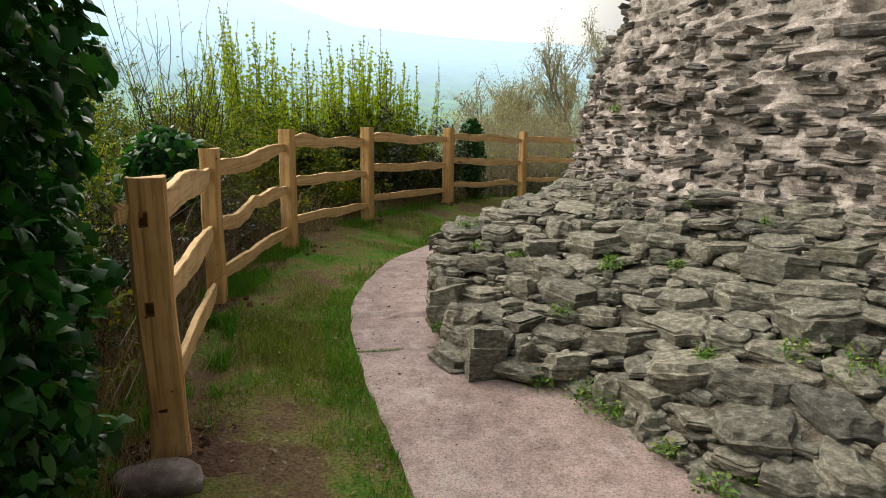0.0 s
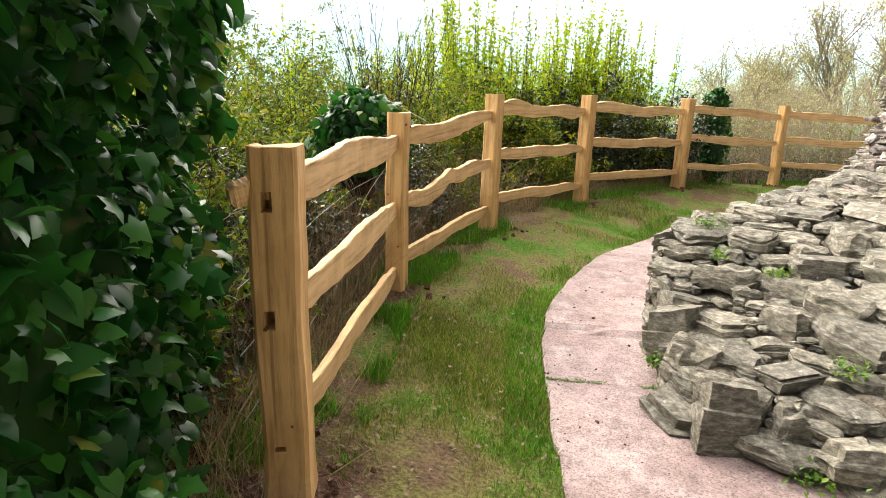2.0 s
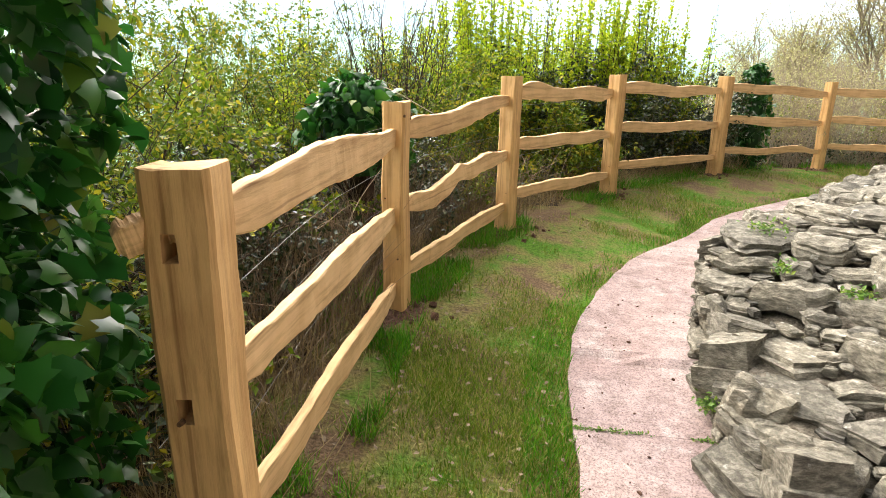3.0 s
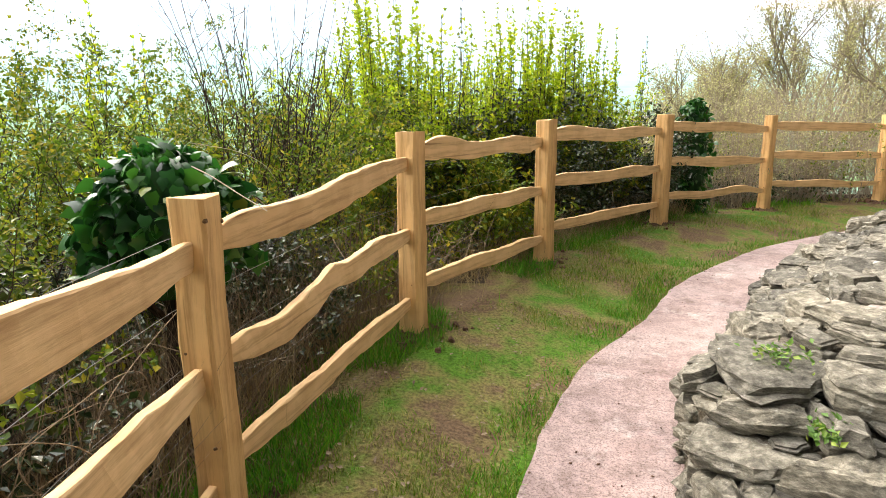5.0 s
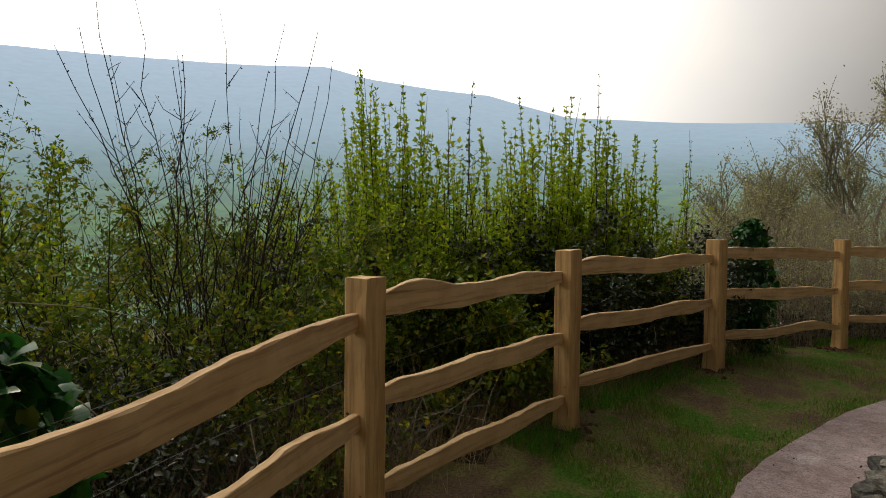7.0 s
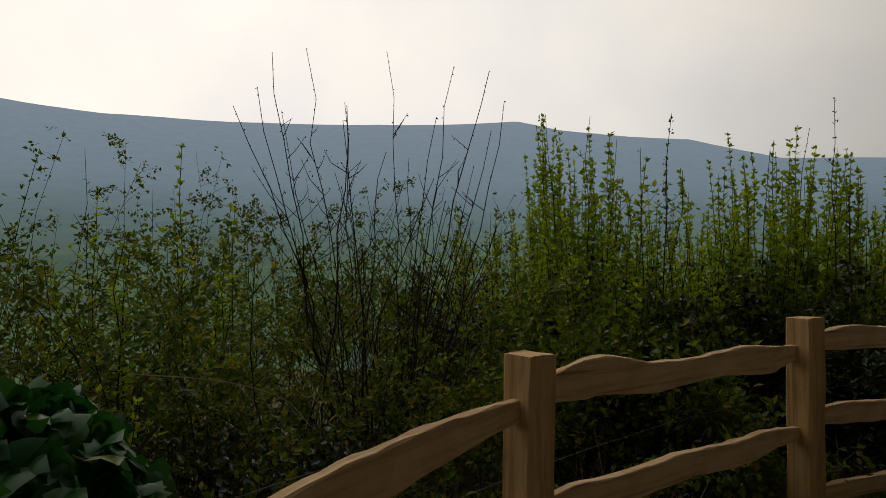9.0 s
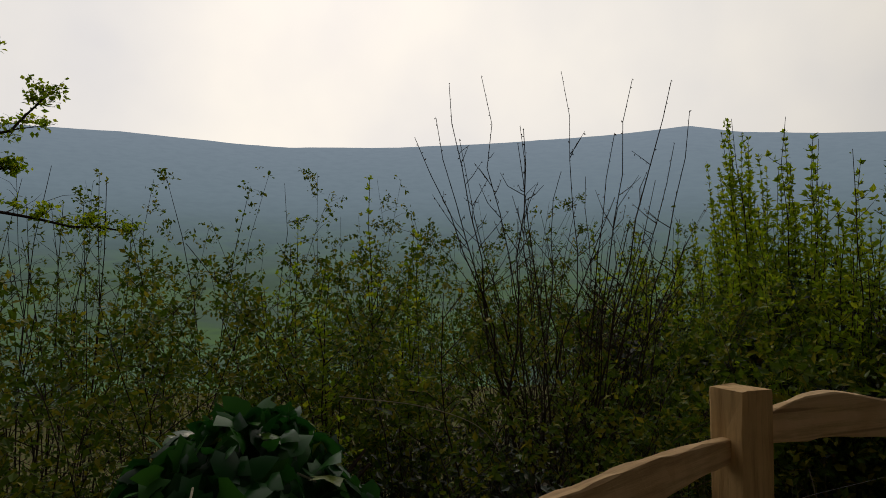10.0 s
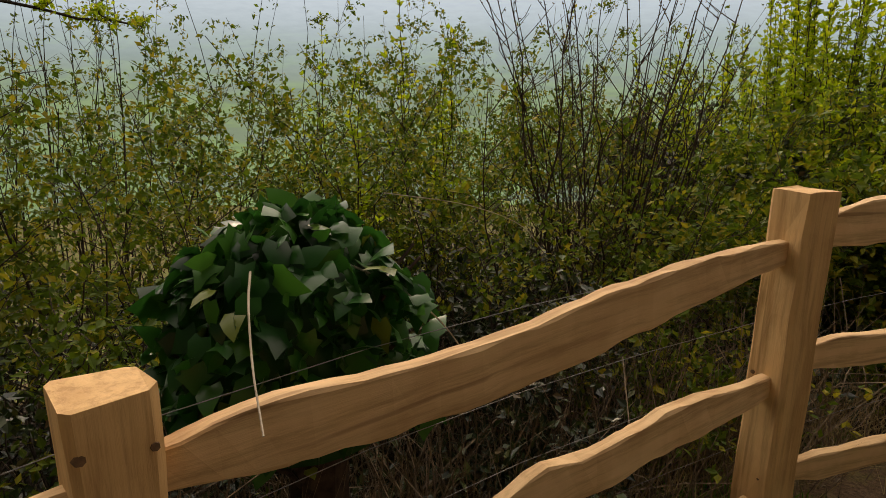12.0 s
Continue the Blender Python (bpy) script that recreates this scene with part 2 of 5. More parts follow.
TWIG = bark("dark_twig", (0.024, 0.016, 0.013), (0.075, 0.052, 0.037))
TAN_TWIG = bark("tan_twig", (0.19, 0.155, 0.115), (0.36, 0.305, 0.23))
PALE_STEM = bark("pale_stem", (0.3, 0.25, 0.17), (0.5, 0.44, 0.33))
DEAD = bark("dead_stem", (0.10, 0.075, 0.05), (0.3, 0.23, 0.15))
m, n, l, b = material("galvanised_wire", 0.45, 0.5)
b.inputs["Base Color"].default_value, b.inputs["Metallic"].default_value = (0.22, 0.22, 0.22, 1), 0.7
WIRE = m
m, n, l, b = material("blossom", 0.6)
b.inputs["Base Color"].default_value = (0.8, 0.76, 0.72, 1)
BLOSSOM = m

# hazy distance: haze painted into glowing colour, pale blue above, muted green fields below
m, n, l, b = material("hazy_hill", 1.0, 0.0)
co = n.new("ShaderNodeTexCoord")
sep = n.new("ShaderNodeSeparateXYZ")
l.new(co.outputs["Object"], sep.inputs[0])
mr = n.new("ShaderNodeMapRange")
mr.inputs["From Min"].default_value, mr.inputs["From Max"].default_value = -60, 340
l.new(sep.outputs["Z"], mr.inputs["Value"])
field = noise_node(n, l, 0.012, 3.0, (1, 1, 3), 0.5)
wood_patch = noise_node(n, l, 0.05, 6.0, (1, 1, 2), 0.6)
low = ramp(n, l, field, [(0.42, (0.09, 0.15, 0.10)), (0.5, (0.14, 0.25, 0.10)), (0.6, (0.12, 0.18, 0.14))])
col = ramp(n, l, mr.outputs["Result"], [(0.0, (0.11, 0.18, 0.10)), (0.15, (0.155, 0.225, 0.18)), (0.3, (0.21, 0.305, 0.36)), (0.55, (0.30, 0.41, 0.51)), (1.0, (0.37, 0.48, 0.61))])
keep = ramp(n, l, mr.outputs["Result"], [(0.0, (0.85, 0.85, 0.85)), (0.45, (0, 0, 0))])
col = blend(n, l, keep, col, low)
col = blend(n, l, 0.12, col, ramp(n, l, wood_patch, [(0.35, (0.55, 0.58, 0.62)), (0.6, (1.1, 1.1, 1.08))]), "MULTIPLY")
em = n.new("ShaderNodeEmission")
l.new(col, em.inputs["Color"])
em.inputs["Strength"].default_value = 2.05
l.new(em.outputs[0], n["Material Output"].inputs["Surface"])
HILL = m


# ---- mesh helpers ----
rng = np.random.default_rng(7)


def mesh_from(name, verts, faces, mats, smooth=False):
    """Faces are a list of index tuples, or an array with one face a row."""
    me = bpy.data.meshes.new(name)
    verts = np.asarray(verts, np.float32).reshape(-1, 3)
    if isinstance(faces, tuple):
        loops, sizes = faces
    else:
        sizes = np.array([len(q) for q in faces], np.int32)
        loops = np.fromiter((i for q in faces for i in q), np.int32)
    me.vertices.add(len(verts))
    me.vertices.foreach_set("co", verts.ravel())
    me.loops.add(len(loops))
    me.loops.foreach_set("vertex_index", np.asarray(loops, np.int32))
    me.polygons.add(len(sizes))
    me.polygons.foreach_set("loop_start", np.concatenate([[0], np.cumsum(sizes)[:-1]]).astype(np.int32))
    me.polygons.foreach_set("use_smooth", np.full(len(sizes), smooth, bool))
    for mt in (mats if isinstance(mats, (list, tuple)) else [mats]):
        me.materials.append(mt)
    me.update(calc_edges=True)
    return me


def part(name, me, parent, label="", m=None):
    ob = new(name, me)
    ob.parent = parent
    if m is not None:
        ob.matrix_basis = m
    if label:
        tagged(ob, label)
    return ob


def thing(name, loc, label, category, group="", kind=""):
    ob = new(name)
    ob.location = loc
    return tagged(ob, label, category, group, kind)


def join(bits):
    vs, fs, k = [], [], 0
    for v, f in bits:
        vs.append(np.asarray(v, float))
        fs.extend(tuple(i + k for i in q) for q in f)
        k += len(v)
    return (np.concatenate(vs) if vs else np.zeros((0, 3))), fs


def tube(pts, radii, sides=4):
    """A tapered tube along points."""
    pts = np.asarray(pts, float)
    d = np.gradient(pts, axis=0)
    d /= np.linalg.norm(d, axis=1)[:, None] + 1e-9
    ref = np.where(np.abs(d[:, 2:3]) > 0.9, np.array([[1.0, 0, 0]]), np.array([[0, 0, 1.0]]))
    s = np.cross(d, ref)
    s /= np.linalg.norm(s, axis=1)[:, None] + 1e-9
    w = np.cross(d, s)
    an = np.arange(sides) * 2 * np.pi / sides
    v = pts[:, None] + np.asarray(radii)[:, None, None] * (np.cos(an)[None, :, None] * s[:, None] + np.sin(an)[None, :, None] * w[:, None])
    k = len(pts)
    f = [(i * sides + j, i * sides + (j + 1) % sides, (i + 1) * sides + (j + 1) % sides, (i + 1) * sides + j) for i in range(k - 1) for j in range(sides)]
    f.append(tuple((k - 1) * sides + j for j in range(sides)))
    return v.reshape(-1, 3), f


LEAF_OVAL = (np.array([(0, 0, 0), (0.42, -0.3, 0.06), (1, 0, -0.06), (0.42, 0.3, 0.06)]), [(0, 1, 2), (0, 2, 3)])
LEAF_IVY = (np.array([(0, 0, 0), (-0.12, -0.38, -0.05), (0.3, -0.36, 0.0), (0.38, -0.56, -0.06), (0.62, -0.26, 0.02), (1.0, 0, -0.1), (0.62, 0.26, 0.02), (0.38, 0.56, -0.06),
                      (0.3, 0.36, 0.0), (-0.12, 0.38, -0.05), (0.35, 0, 0.06)]),
            [(0, 1, 2, 10), (2, 3, 4, 10), (4, 5, 10), (5, 6, 10), (6, 7, 8, 10), (8, 9, 0, 10)])
LEAF_HEART = (np.array([(0, 0, 0), (-0.10, -0.26, -0.03), (0.22, -0.40, -0.02), (0.62, -0.24, 0.0), (1.0, 0, -0.12), (0.62, 0.24, 0.0), (0.22, 0.40, -0.02), (-0.10, 0.26, -0.03), (0.4, 0, 0.07)]),
              [(0, 1, 2, 8), (2, 3, 8), (3, 4, 8), (4, 5, 8), (5, 6, 8), (6, 7, 0, 8)])
BLADE = (np.array([(0, -0.5, 0), (0, 0.5, 0), (0.1, 0.3, 0.6), (0.1, -0.3, 0.6), (0.35, 0, 1.0)]), [(0, 1, 2, 3), (3, 2, 4)])


def rotations(ax, ay, az):
    cx, sx, cy, sy, cz, sz = np.cos(ax), np.sin(ax), np.cos(ay), np.sin(ay), np.cos(az), np.sin(az)
    r = np.empty((len(ax), 3, 3))
    r[:, 0, 0], r[:, 0, 1], r[:, 0, 2] = cz * cy, cz * sy * sx - sz * cx, cz * sy * cx + sz * sx
    r[:, 1, 0], r[:, 1, 1], r[:, 1, 2] = sz * cy, sz * sy * sx + cz * cx, sz * sy * cx - cz * sx
    r[:, 2, 0], r[:, 2, 1], r[:, 2, 2] = -sy, cy * sx, cy * cx
    return r


def scatter(shape, pos, rot, size):
    """Many copies of one small shape in one mesh; size is (n,) or (n, 3)."""
    base, faces = shape
    size = np.asarray(size, float)
    sc = size[:, None, None] if size.ndim == 1 else size[:, None, :]
    v = np.einsum("nij,nkj->nki", rot, base[None] * sc) + pos[:, None]
    k = len(base)
    one = np.array([i for face in faces for i in face])
    loops = (one[None] + k * np.arange(len(pos))[:, None]).ravel()
    return v.reshape(-1, 3), (loops, np.tile([len(face) for face in faces], len(pos)))


def leaves(shape, pos, size, tilt=0.8, yaw=None, down=0.0):
    c = len(pos)
    yaw = rng.uniform(0, 6.283, c) if yaw is None else yaw
    r = rotations(rng.normal(0, tilt, c), rng.normal(down, tilt, c), yaw)
    return scatter(shape, np.asarray(pos), r, size * rng.uniform(0.6, 1.25, c))


# ---- ground plan ----
POSTS = [(-1.67, 3.26), (-1.97, 5.19), (-1.70, 6.90), (-0.98, 8.67), (0.25, 10.62), (1.84, 12.30), (3.74, 13.42), (5.8, 14.1)]
TOPS = [0.94, 1.017, 1.17, 1.217, 1.247, 1.213, 1.19, 1.17]
LINE = np.array([(-1.3, -8.0), (-1.35, 0.0), (-1.5, 1.6)] + POSTS + [(12.0, 15.0)])
LINE_Z = np.array([-0.55, -0.38, -0.3, -0.22, -0.09, 0.0, 0.03, 0.045, -0.02, -0.05, -0.08, -0.1])


def fence_side(x, y):
    """Signed distance from the fence line (positive on the path's side) and the ground's height on the line."""
    p = np.stack([np.asarray(x, float), np.asarray(y, float)], -1)
    best, side, zz = np.full(p.shape[:-1], 1e9), np.ones(p.shape[:-1]), np.zeros(p.shape[:-1])
    for k in range(len(LINE) - 1):
        s, d = LINE[k], LINE[k + 1] - LINE[k]
        t = np.clip(((p - s) @ d) / (d @ d), 0, 1)
        q = p - (s + t[..., None] * d)
        dist = np.hypot(q[..., 0], q[..., 1])
        near = dist < best
        best = np.where(near, dist, best)
        side = np.where(near, np.sign(q[..., 0] * d[1] - q[..., 1] * d[0]), side)
        zz = np.where(near, LINE_Z[k] + t * (LINE_Z[k + 1] - LINE_Z[k]), zz)
    return best * side, zz


def ground_z(x, y):
    d, z = fence_side(x, y)
    s = np.clip((d - 0.1) / 0.9, 0, 1)
    out = np.clip(-d - 0.8, 0, None)
    return z - 0.13 * s * s * (3 - 2 * s) - 0.12 * np.clip(out, 0, 3) - 0.33 * np.clip(out - 3, 0, 150)


def gz(x, y):
    return float(ground_z(np.array([x]), np.array([y]))[0])


def smooth_line(pts, count):
    """Catmull-Rom through points, evenly by index."""
    pts = np.asarray(pts, float)
    ext = np.vstack([2 * pts[0] - pts[1], pts, 2 * pts[-1] - pts[-2]])
    u = np.linspace(0, len(pts) - 1 - 1e-6, count)
    i = u.astype(int)
    t = (u - i)[:, None]
    p0, p1, p2, p3 = ext[i], ext[i + 1], ext[i + 2], ext[i + 3]
    return 0.5 * (2 * p1 + (p2 - p0) * t + (2 * p0 - 5 * p1 + 4 * p2 - p3) * t ** 2 + (3 * p1 - p0 - 3 * p2 + p3) * t ** 3)


# ---- ground, path ----
axis_in = np.concatenate([-np.geomspace(2600, 12, 26), np.arange(-10, 14.01, 0.2), np.geomspace(16, 2600, 26)])
gx, gy = np.meshgrid(axis_in, axis_in + 2.0)
hz = ground_z(gx, gy)
near_mask = np.hypot(gx, gy - 5) < 14
bumps = np.array([noise.noise((x * 1.7, y * 1.7, 0)) * 0.02 for x, y in zip(gx.ravel(), gy.ravel())]).reshape(gx.shape)
hz = hz + np.where(near_mask, bumps, 0)
w = len(axis_in)
gv = np.stack([gx, gy, hz], -1).reshape(-1, 3)
gf = [(r * w + c, r * w + c + 1, (r + 1) * w + c + 1, (r + 1) * w + c) for r in range(w - 1) for c in range(w - 1)]
ground = new("ground", mesh_from("ground", gv, gf, [GROUND, LITTER], True))
mid_x, mid_y = (gx[:-1, :-1] + gx[1:, 1:]) / 2, (gy[:-1, :-1] + gy[1:, 1:]) / 2
ragged = np.array([noise.noise((x * 2.5, y * 2.5, 31)) for x, y in zip(mid_x.ravel(), mid_y.ravel())]) * 0.25
ground.data.polygons.foreach_set("material_index", ((fence_side(mid_x, mid_y)[0].ravel() < ragged - 0.35) & (fence_side(mid_x, mid_y)[0].ravel() > -3.5 + 3 * ragged)).astype(np.int32))
tagged(ground, "worn grassy ground with patches of bare brown soil", "ground", kind="structure")

EDGE_L = smooth_line([(-0.35, -3.0), (-0.45, 0.0), (-0.55, 2.0), (-0.67, 3.08), (-0.75, 3.5), (-0.87, 4.05), (-0.96, 4.6), (-1.02, 5.1), (-0.99, 5.7), (-0.74, 6.7), (-0.28, 7.6),
                      (0.06, 8.42), (0.65, 9.3), (1.5, 10.35), (3.0, 11.7), (5.0, 12.6), (8.0, 13.2)], 170)
EDGE_R = smooth_line([(2.2, -3.0), (1.9, 0.0), (1.4, 1.8), (1.0, 3.0), (0.7, 3.6), (0.4, 4.3), (0.0, 4.7), (0.0, 5.2), (0.0, 5.8), (0.2, 6.4), (0.6, 7.2), (1.0, 8.0), (1.6, 8.8), (2.4, 9.6), (3.8, 10.4), (5.4, 11.0), (8.0, 11.4)], 170)


def strip(i0, i1, across=8):
    vs, fs = [], []
    for i in range(i0, i1 + 1):
        for k in range(across + 1):
            t = k / across
            wob = 0.018 * noise.noise((EDGE_L[i][0] * 5, EDGE_L[i][1] * 5, 3)) if k == 0 else 0
            x, y = EDGE_L[i] * (1 - t) + EDGE_R[i] * t + np.array((wob, 0))
            vs.append((x, y, gz(x, y) + 0.022 + 0.006 * noise.noise((x * 3, y * 3, 9))))
    top = len(vs)
    vs += [(x, y, z - 0.08) for x, y, z in vs]
    r = across + 1
    for i in range(i1 - i0):
        for k in range(across):
            fs.append((i * r + k, i * r + k + 1, (i + 1) * r + k + 1, (i + 1) * r + k))
        fs.append((i * r, (i + 1) * r, top + (i + 1) * r, top + i * r))
    for k in range(across):
        fs.append((k, top + k, top + k + 1, k + 1))
        e = (i1 - i0) * r
        fs.append((e + k, e + k + 1, top + e + k + 1, top + e + k))
    return vs, fs


pavement = thing("pavement", (0, 0, 0), "narrow pinkish concrete footpath with cracked joints", "path", kind="structure")
joints = [0] + [int(np.argmin(np.abs(EDGE_L[:, 1] - yy))) for yy in (1.6, 3.6, 4.55, 6.45, 8.4, 10.3)] + [169]
for j0, j1 in zip(joints[:-1], joints[1:]):
    vs, fs = strip(j0, j1)
    vs = np.array(vs)
    vs[:9, 1] += 0.003
    half = len(vs) // 2
    vs[half:half + 9, 1] += 0.003
    part("slab", mesh_from("slab", vs, fs, CONCRETE, False), pavement)

# ---- distance ----
AZ = np.array([-110, -60, -30, -10, 3, 10, 16, 21, 25, 45, 61, 75, 90, 130, 170])
EL = np.array([5, 6, 7, 8.5, 9.7, 11.8, 12.5, 13.1, 14.0, 13.6, 13.0, 13.3, 12.4, 8.5, 7])
az = np.radians(np.linspace(-110, 170, 400))
el = np.radians(np.interp(np.degrees(az), AZ, EL))
rad = np.array([230, 300, 420, 600, 800, 1000, 1200, 1400, 1550])
rise = np.array([0, 0.015, 0.05, 0.13, 0.28, 0.48, 0.7, 0.92, 1.0])
hv = []
for r, k in zip(rad, rise):
    for t, q in zip(az, el):
        top = math.tan(q) * 1550
        z = -62 + k * (top + 62) + (4 * noise.noise((t * 6, r * 0.004, 2)) + 0.8 * noise.noise((t * 40, r * 0.01, 5))) * (1 if k > 0 else 0)
        hv.append((-math.sin(t) * r - 0.8, math.cos(t) * r + 4, z))
hf = [(i * 400 + j, i * 400 + j + 1, (i + 1) * 400 + j + 1, (i + 1) * 400 + j) for i in range(len(rad) - 1) for j in range(399)]
hv = np.array(hv)
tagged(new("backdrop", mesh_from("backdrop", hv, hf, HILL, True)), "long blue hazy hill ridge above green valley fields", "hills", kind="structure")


# ---- fence ----
def post_mesh(seed, height, w=0.165, holes=()):
    """A sawn square post with chamfered, slightly wandering edges; holes are mortises (z, half height) in the face to -y."""
    r = random.Random(seed)
    zs = sorted(set([-0.05, 0.0] + [round(height * k / 10, 3) for k in range(1, 10)] + [height - 0.012, height] + [z + s * h for z, h in holes for s in (-1, 1)]))
    h = w / 2
    c = 0.012
    ring = [(-h + c, -h), (-0.034, -h), (-0.002, -h), (h - c, -h), (h, -h + c), (h, h - c), (h - c, h), (-h + c, h), (-h, h - c), (-h, -h + c)]
    k = len(ring)
    vs, fs = [], []
    for i, z in enumerate(zs):
        ox, oy = 0.010 * noise.noise((z * 2.2, seed, 0)), 0.010 * noise.noise((z * 2.2, seed, 5))
        sx = 1 + 0.06 * noise.noise((z * 3, seed, 8)) + (0.10 if z < 0.05 else 0.0)
        sh = 0.985 if z == height else 1
        for j, (x, y) in enumerate(ring):
            jit = 0.004 * noise.noise((x * 30, y * 30 + seed, z * 7))
            vs.append((x * sx * sh + ox + jit, y * sx * sh + oy + jit, z + (0.012 * x / h * (r.random() - 0.3) if z == height else 0)))
    for i in range(len(zs) - 1):
        hole = any(abs(zs[i] - (z - hh)) < 1e-6 for z, hh in holes)
        for j in range(k):
            a, b2, c2, d = i * k + j, i * k + (j + 1) % k, (i + 1) * k + (j + 1) % k, (i + 1) * k + j
            if hole and j == 1:
                n0 = len(vs)
                for q in (a, b2, c2, d):
                    vs.append((vs[q][0], vs[q][1] + 0.09, vs[q][2]))
                fs += [(a, b2, n0 + 1, n0), (b2, c2, n0 + 2, n0 + 1), (c2, d, n0 + 3, n0 + 2), (d, a, n0, n0 + 3), (n0, n0 + 1, n0 + 2, n0 + 3)]
            else:
                fs.append((a, b2, c2, d))
    fs.append(tuple((len(zs) - 1) * k + j for j in range(k)))
    fs.append(tuple(reversed(range(k))))
    return mesh_from("post", vs, fs, WOOD_POST)


def rail_mesh(seed, length, width=0.105, bumps_at=(), amp=0.03):
    """A cleft rail along +x: wavering, of uneven depth, its ends shaved down to tenons."""
    secs, k = 34, 8
    vs, fs = [], []
    for i in range(secs + 1):
        t = i / secs
        x = t * length
        end = min(1, t / 0.10, (1 - t) / 0.22)
        wv = amp * noise.noise((t * 2.3 + seed * 7.3, seed, 1)) * 2.4 + 0.22 * amp * noise.noise((t * 9, seed, 4))
        wv *= min(1, min(t, 1 - t) / 0.15)
        hh = width * (0.55 + 0.45 * end) * (1 + 0.26 * noise.noise((t * 3, seed, 11)) + 0.10 * noise.noise((t * 17, seed, 13)))
        for b0, bh, bw in bumps_at:
            wv += bh * math.exp(-((t - b0) / bw) ** 2)
        th = 0.038 * (0.8 + 0.2 * end) * (1 + 0.2 * noise.noise((t * 5, seed, 17)))
        oy = 0.014 * noise.noise((t * 2.5, seed, 21))
        tw = 0.25 * noise.noise((t * 1.7, seed, 29))
        for j, (py, pz) in enumerate([(-0.5, -0.45), (-0.38, -0.5), (0.4, -0.49), (0.5, -0.43), (0.5, 0.42), (0.38, 0.5), (-0.42, 0.49), (-0.5, 0.45)]):
            jy = 0.006 * noise.noise((t * 16, j * 2.0, seed))
            y, z = py * th + jy, pz * hh + jy
            vs.append((x, y * math.cos(tw) - z * math.sin(tw) * 0.3 + oy, z + wv))
    for i in range(secs):
        for j in range(k):
            fs.append((i * k + j, i * k + (j + 1) % k, (i + 1) * k + (j + 1) % k, (i + 1) * k + j))
    fs.append(tuple(reversed(range(k))))
    fs.append(tuple(secs * k + j for j in range(k)))
    return mesh_from("rail", vs, fs, WOOD_RAIL)


fence = thing("post_and_rail_fence", (*POSTS[0], gz(*POSTS[0])), "new pale chestnut post and rail fence with wavering cleft rails", "fence")
inv = Matrix.Translation(fence.location).inverted()
WIDE = [0.142, 0.118, 0.128, 0.132, 0.145, 0.122, 0.125, 0.125]
LEAN = [(0.6, -0.9), (0.2, 0.4), (-0.5, 0.2), (0.8, 1.2), (0.6, 1.4), (0.2, 0.8), (0, 0.3), (0, 0)]
for i, (x, y) in enumerate(POSTS):
    q0, q1 = POSTS[max(i - 1, 0)], POSTS[min(i + 1, len(POSTS) - 1)]
    turn = math.degrees(math.atan2(q1[1] - q0[1], q1[0] - q0[0])) - 90
    base = gz(x, y)
    holes = [(0.024 - base, 0.03), (0.43 - base, 0.03), (0.785 - base, 0.03)] if i == 0 else []
    po = part("post", post_mesh(i * 3 + 1, TOPS[i] - base, WIDE[i], holes), fence, "square sawn end post with empty mortises" if i == 0 else "",
              inv @ pose(x, y, base, LEAN[i][0], LEAN[i][1], turn + (8 if i == 0 else 0)))
    for kx, kz, rr in ((-0.055, 0.62, 0.009), (0.04, 0.3, 0.007)):
        kv, kf = tube([(kx * 0.7, -WIDE[i] / 2 + 0.012, kz), (kx * 0.7, -WIDE[i] / 2 - 0.005, kz + 0.004)], [rr, rr * 0.6], 7)
        part("knot", mesh_from("knot", kv, kf, KNOT), po)
# dark knots on the path side of the second post
second = [o for o in fence.children if o.name.startswith("post")][1]
tall = TOPS[1] - gz(*POSTS[1])
for ky, kz, rr in ((-0.044, tall - 0.07, 0.011), (0.046, tall - 0.085, 0.009)):
    kv, kf = tube([(WIDE[1] / 2 - 0.012, ky, kz), (WIDE[1] / 2 + 0.004, ky, kz + 0.003)], [rr, rr * 0.7], 7)
    part("knot", mesh_from("knot", kv, kf, KNOT), second)
BUMPS = {(1, 1): [(0.22, -0.05, 0.16), (0.46, 0.03, 0.06), (0.72, 0.02, 0.12)], (1, 0): [(0.35, -0.025, 0.25)], (2, 0): [(0.2, 0.012, 0.06)]}
for i in range(len(POSTS) - 1):
    for k in range(3):
        za, zb = TOPS[i] - (0.15 if i == 1 else 0.125) - 0.38 * k, TOPS[i + 1] - 0.17 - 0.40 * k
        p0, p1 = Vector((*POSTS[i], za)), Vector((*POSTS[i + 1], zb))
        d = p1 - p0
        lo = 0.045
        length = d.length - lo - 0.03
        turn = Matrix.Translation(p0 + d.normalized() * lo) @ d.to_track_quat("X", "Z").to_matrix().to_4x4()
        part("rail", rail_mesh(i * 3 + k + 2, length, (0.135, 0.125, 0.105)[k] * (1.05 if i == 0 else 0.92 if i == 1 else 0.88), BUMPS.get((i, k), ()), 0.009 if (i, k) in ((0, 0), (1, 0), (0, 1)) else 0.024), fence, "", inv @ turn)
# the tenon end that pokes out of the end post's upper mortise
part("tenon", rail_mesh(77, 0.14, 0.075, (), 0.0), fence, "split rail end poking out of a mortise",
     inv @ Matrix.Translation((-1.775, 3.14, 0.80)) @ Euler((0.3, -0.25, radians(50))).to_matrix().to_4x4())


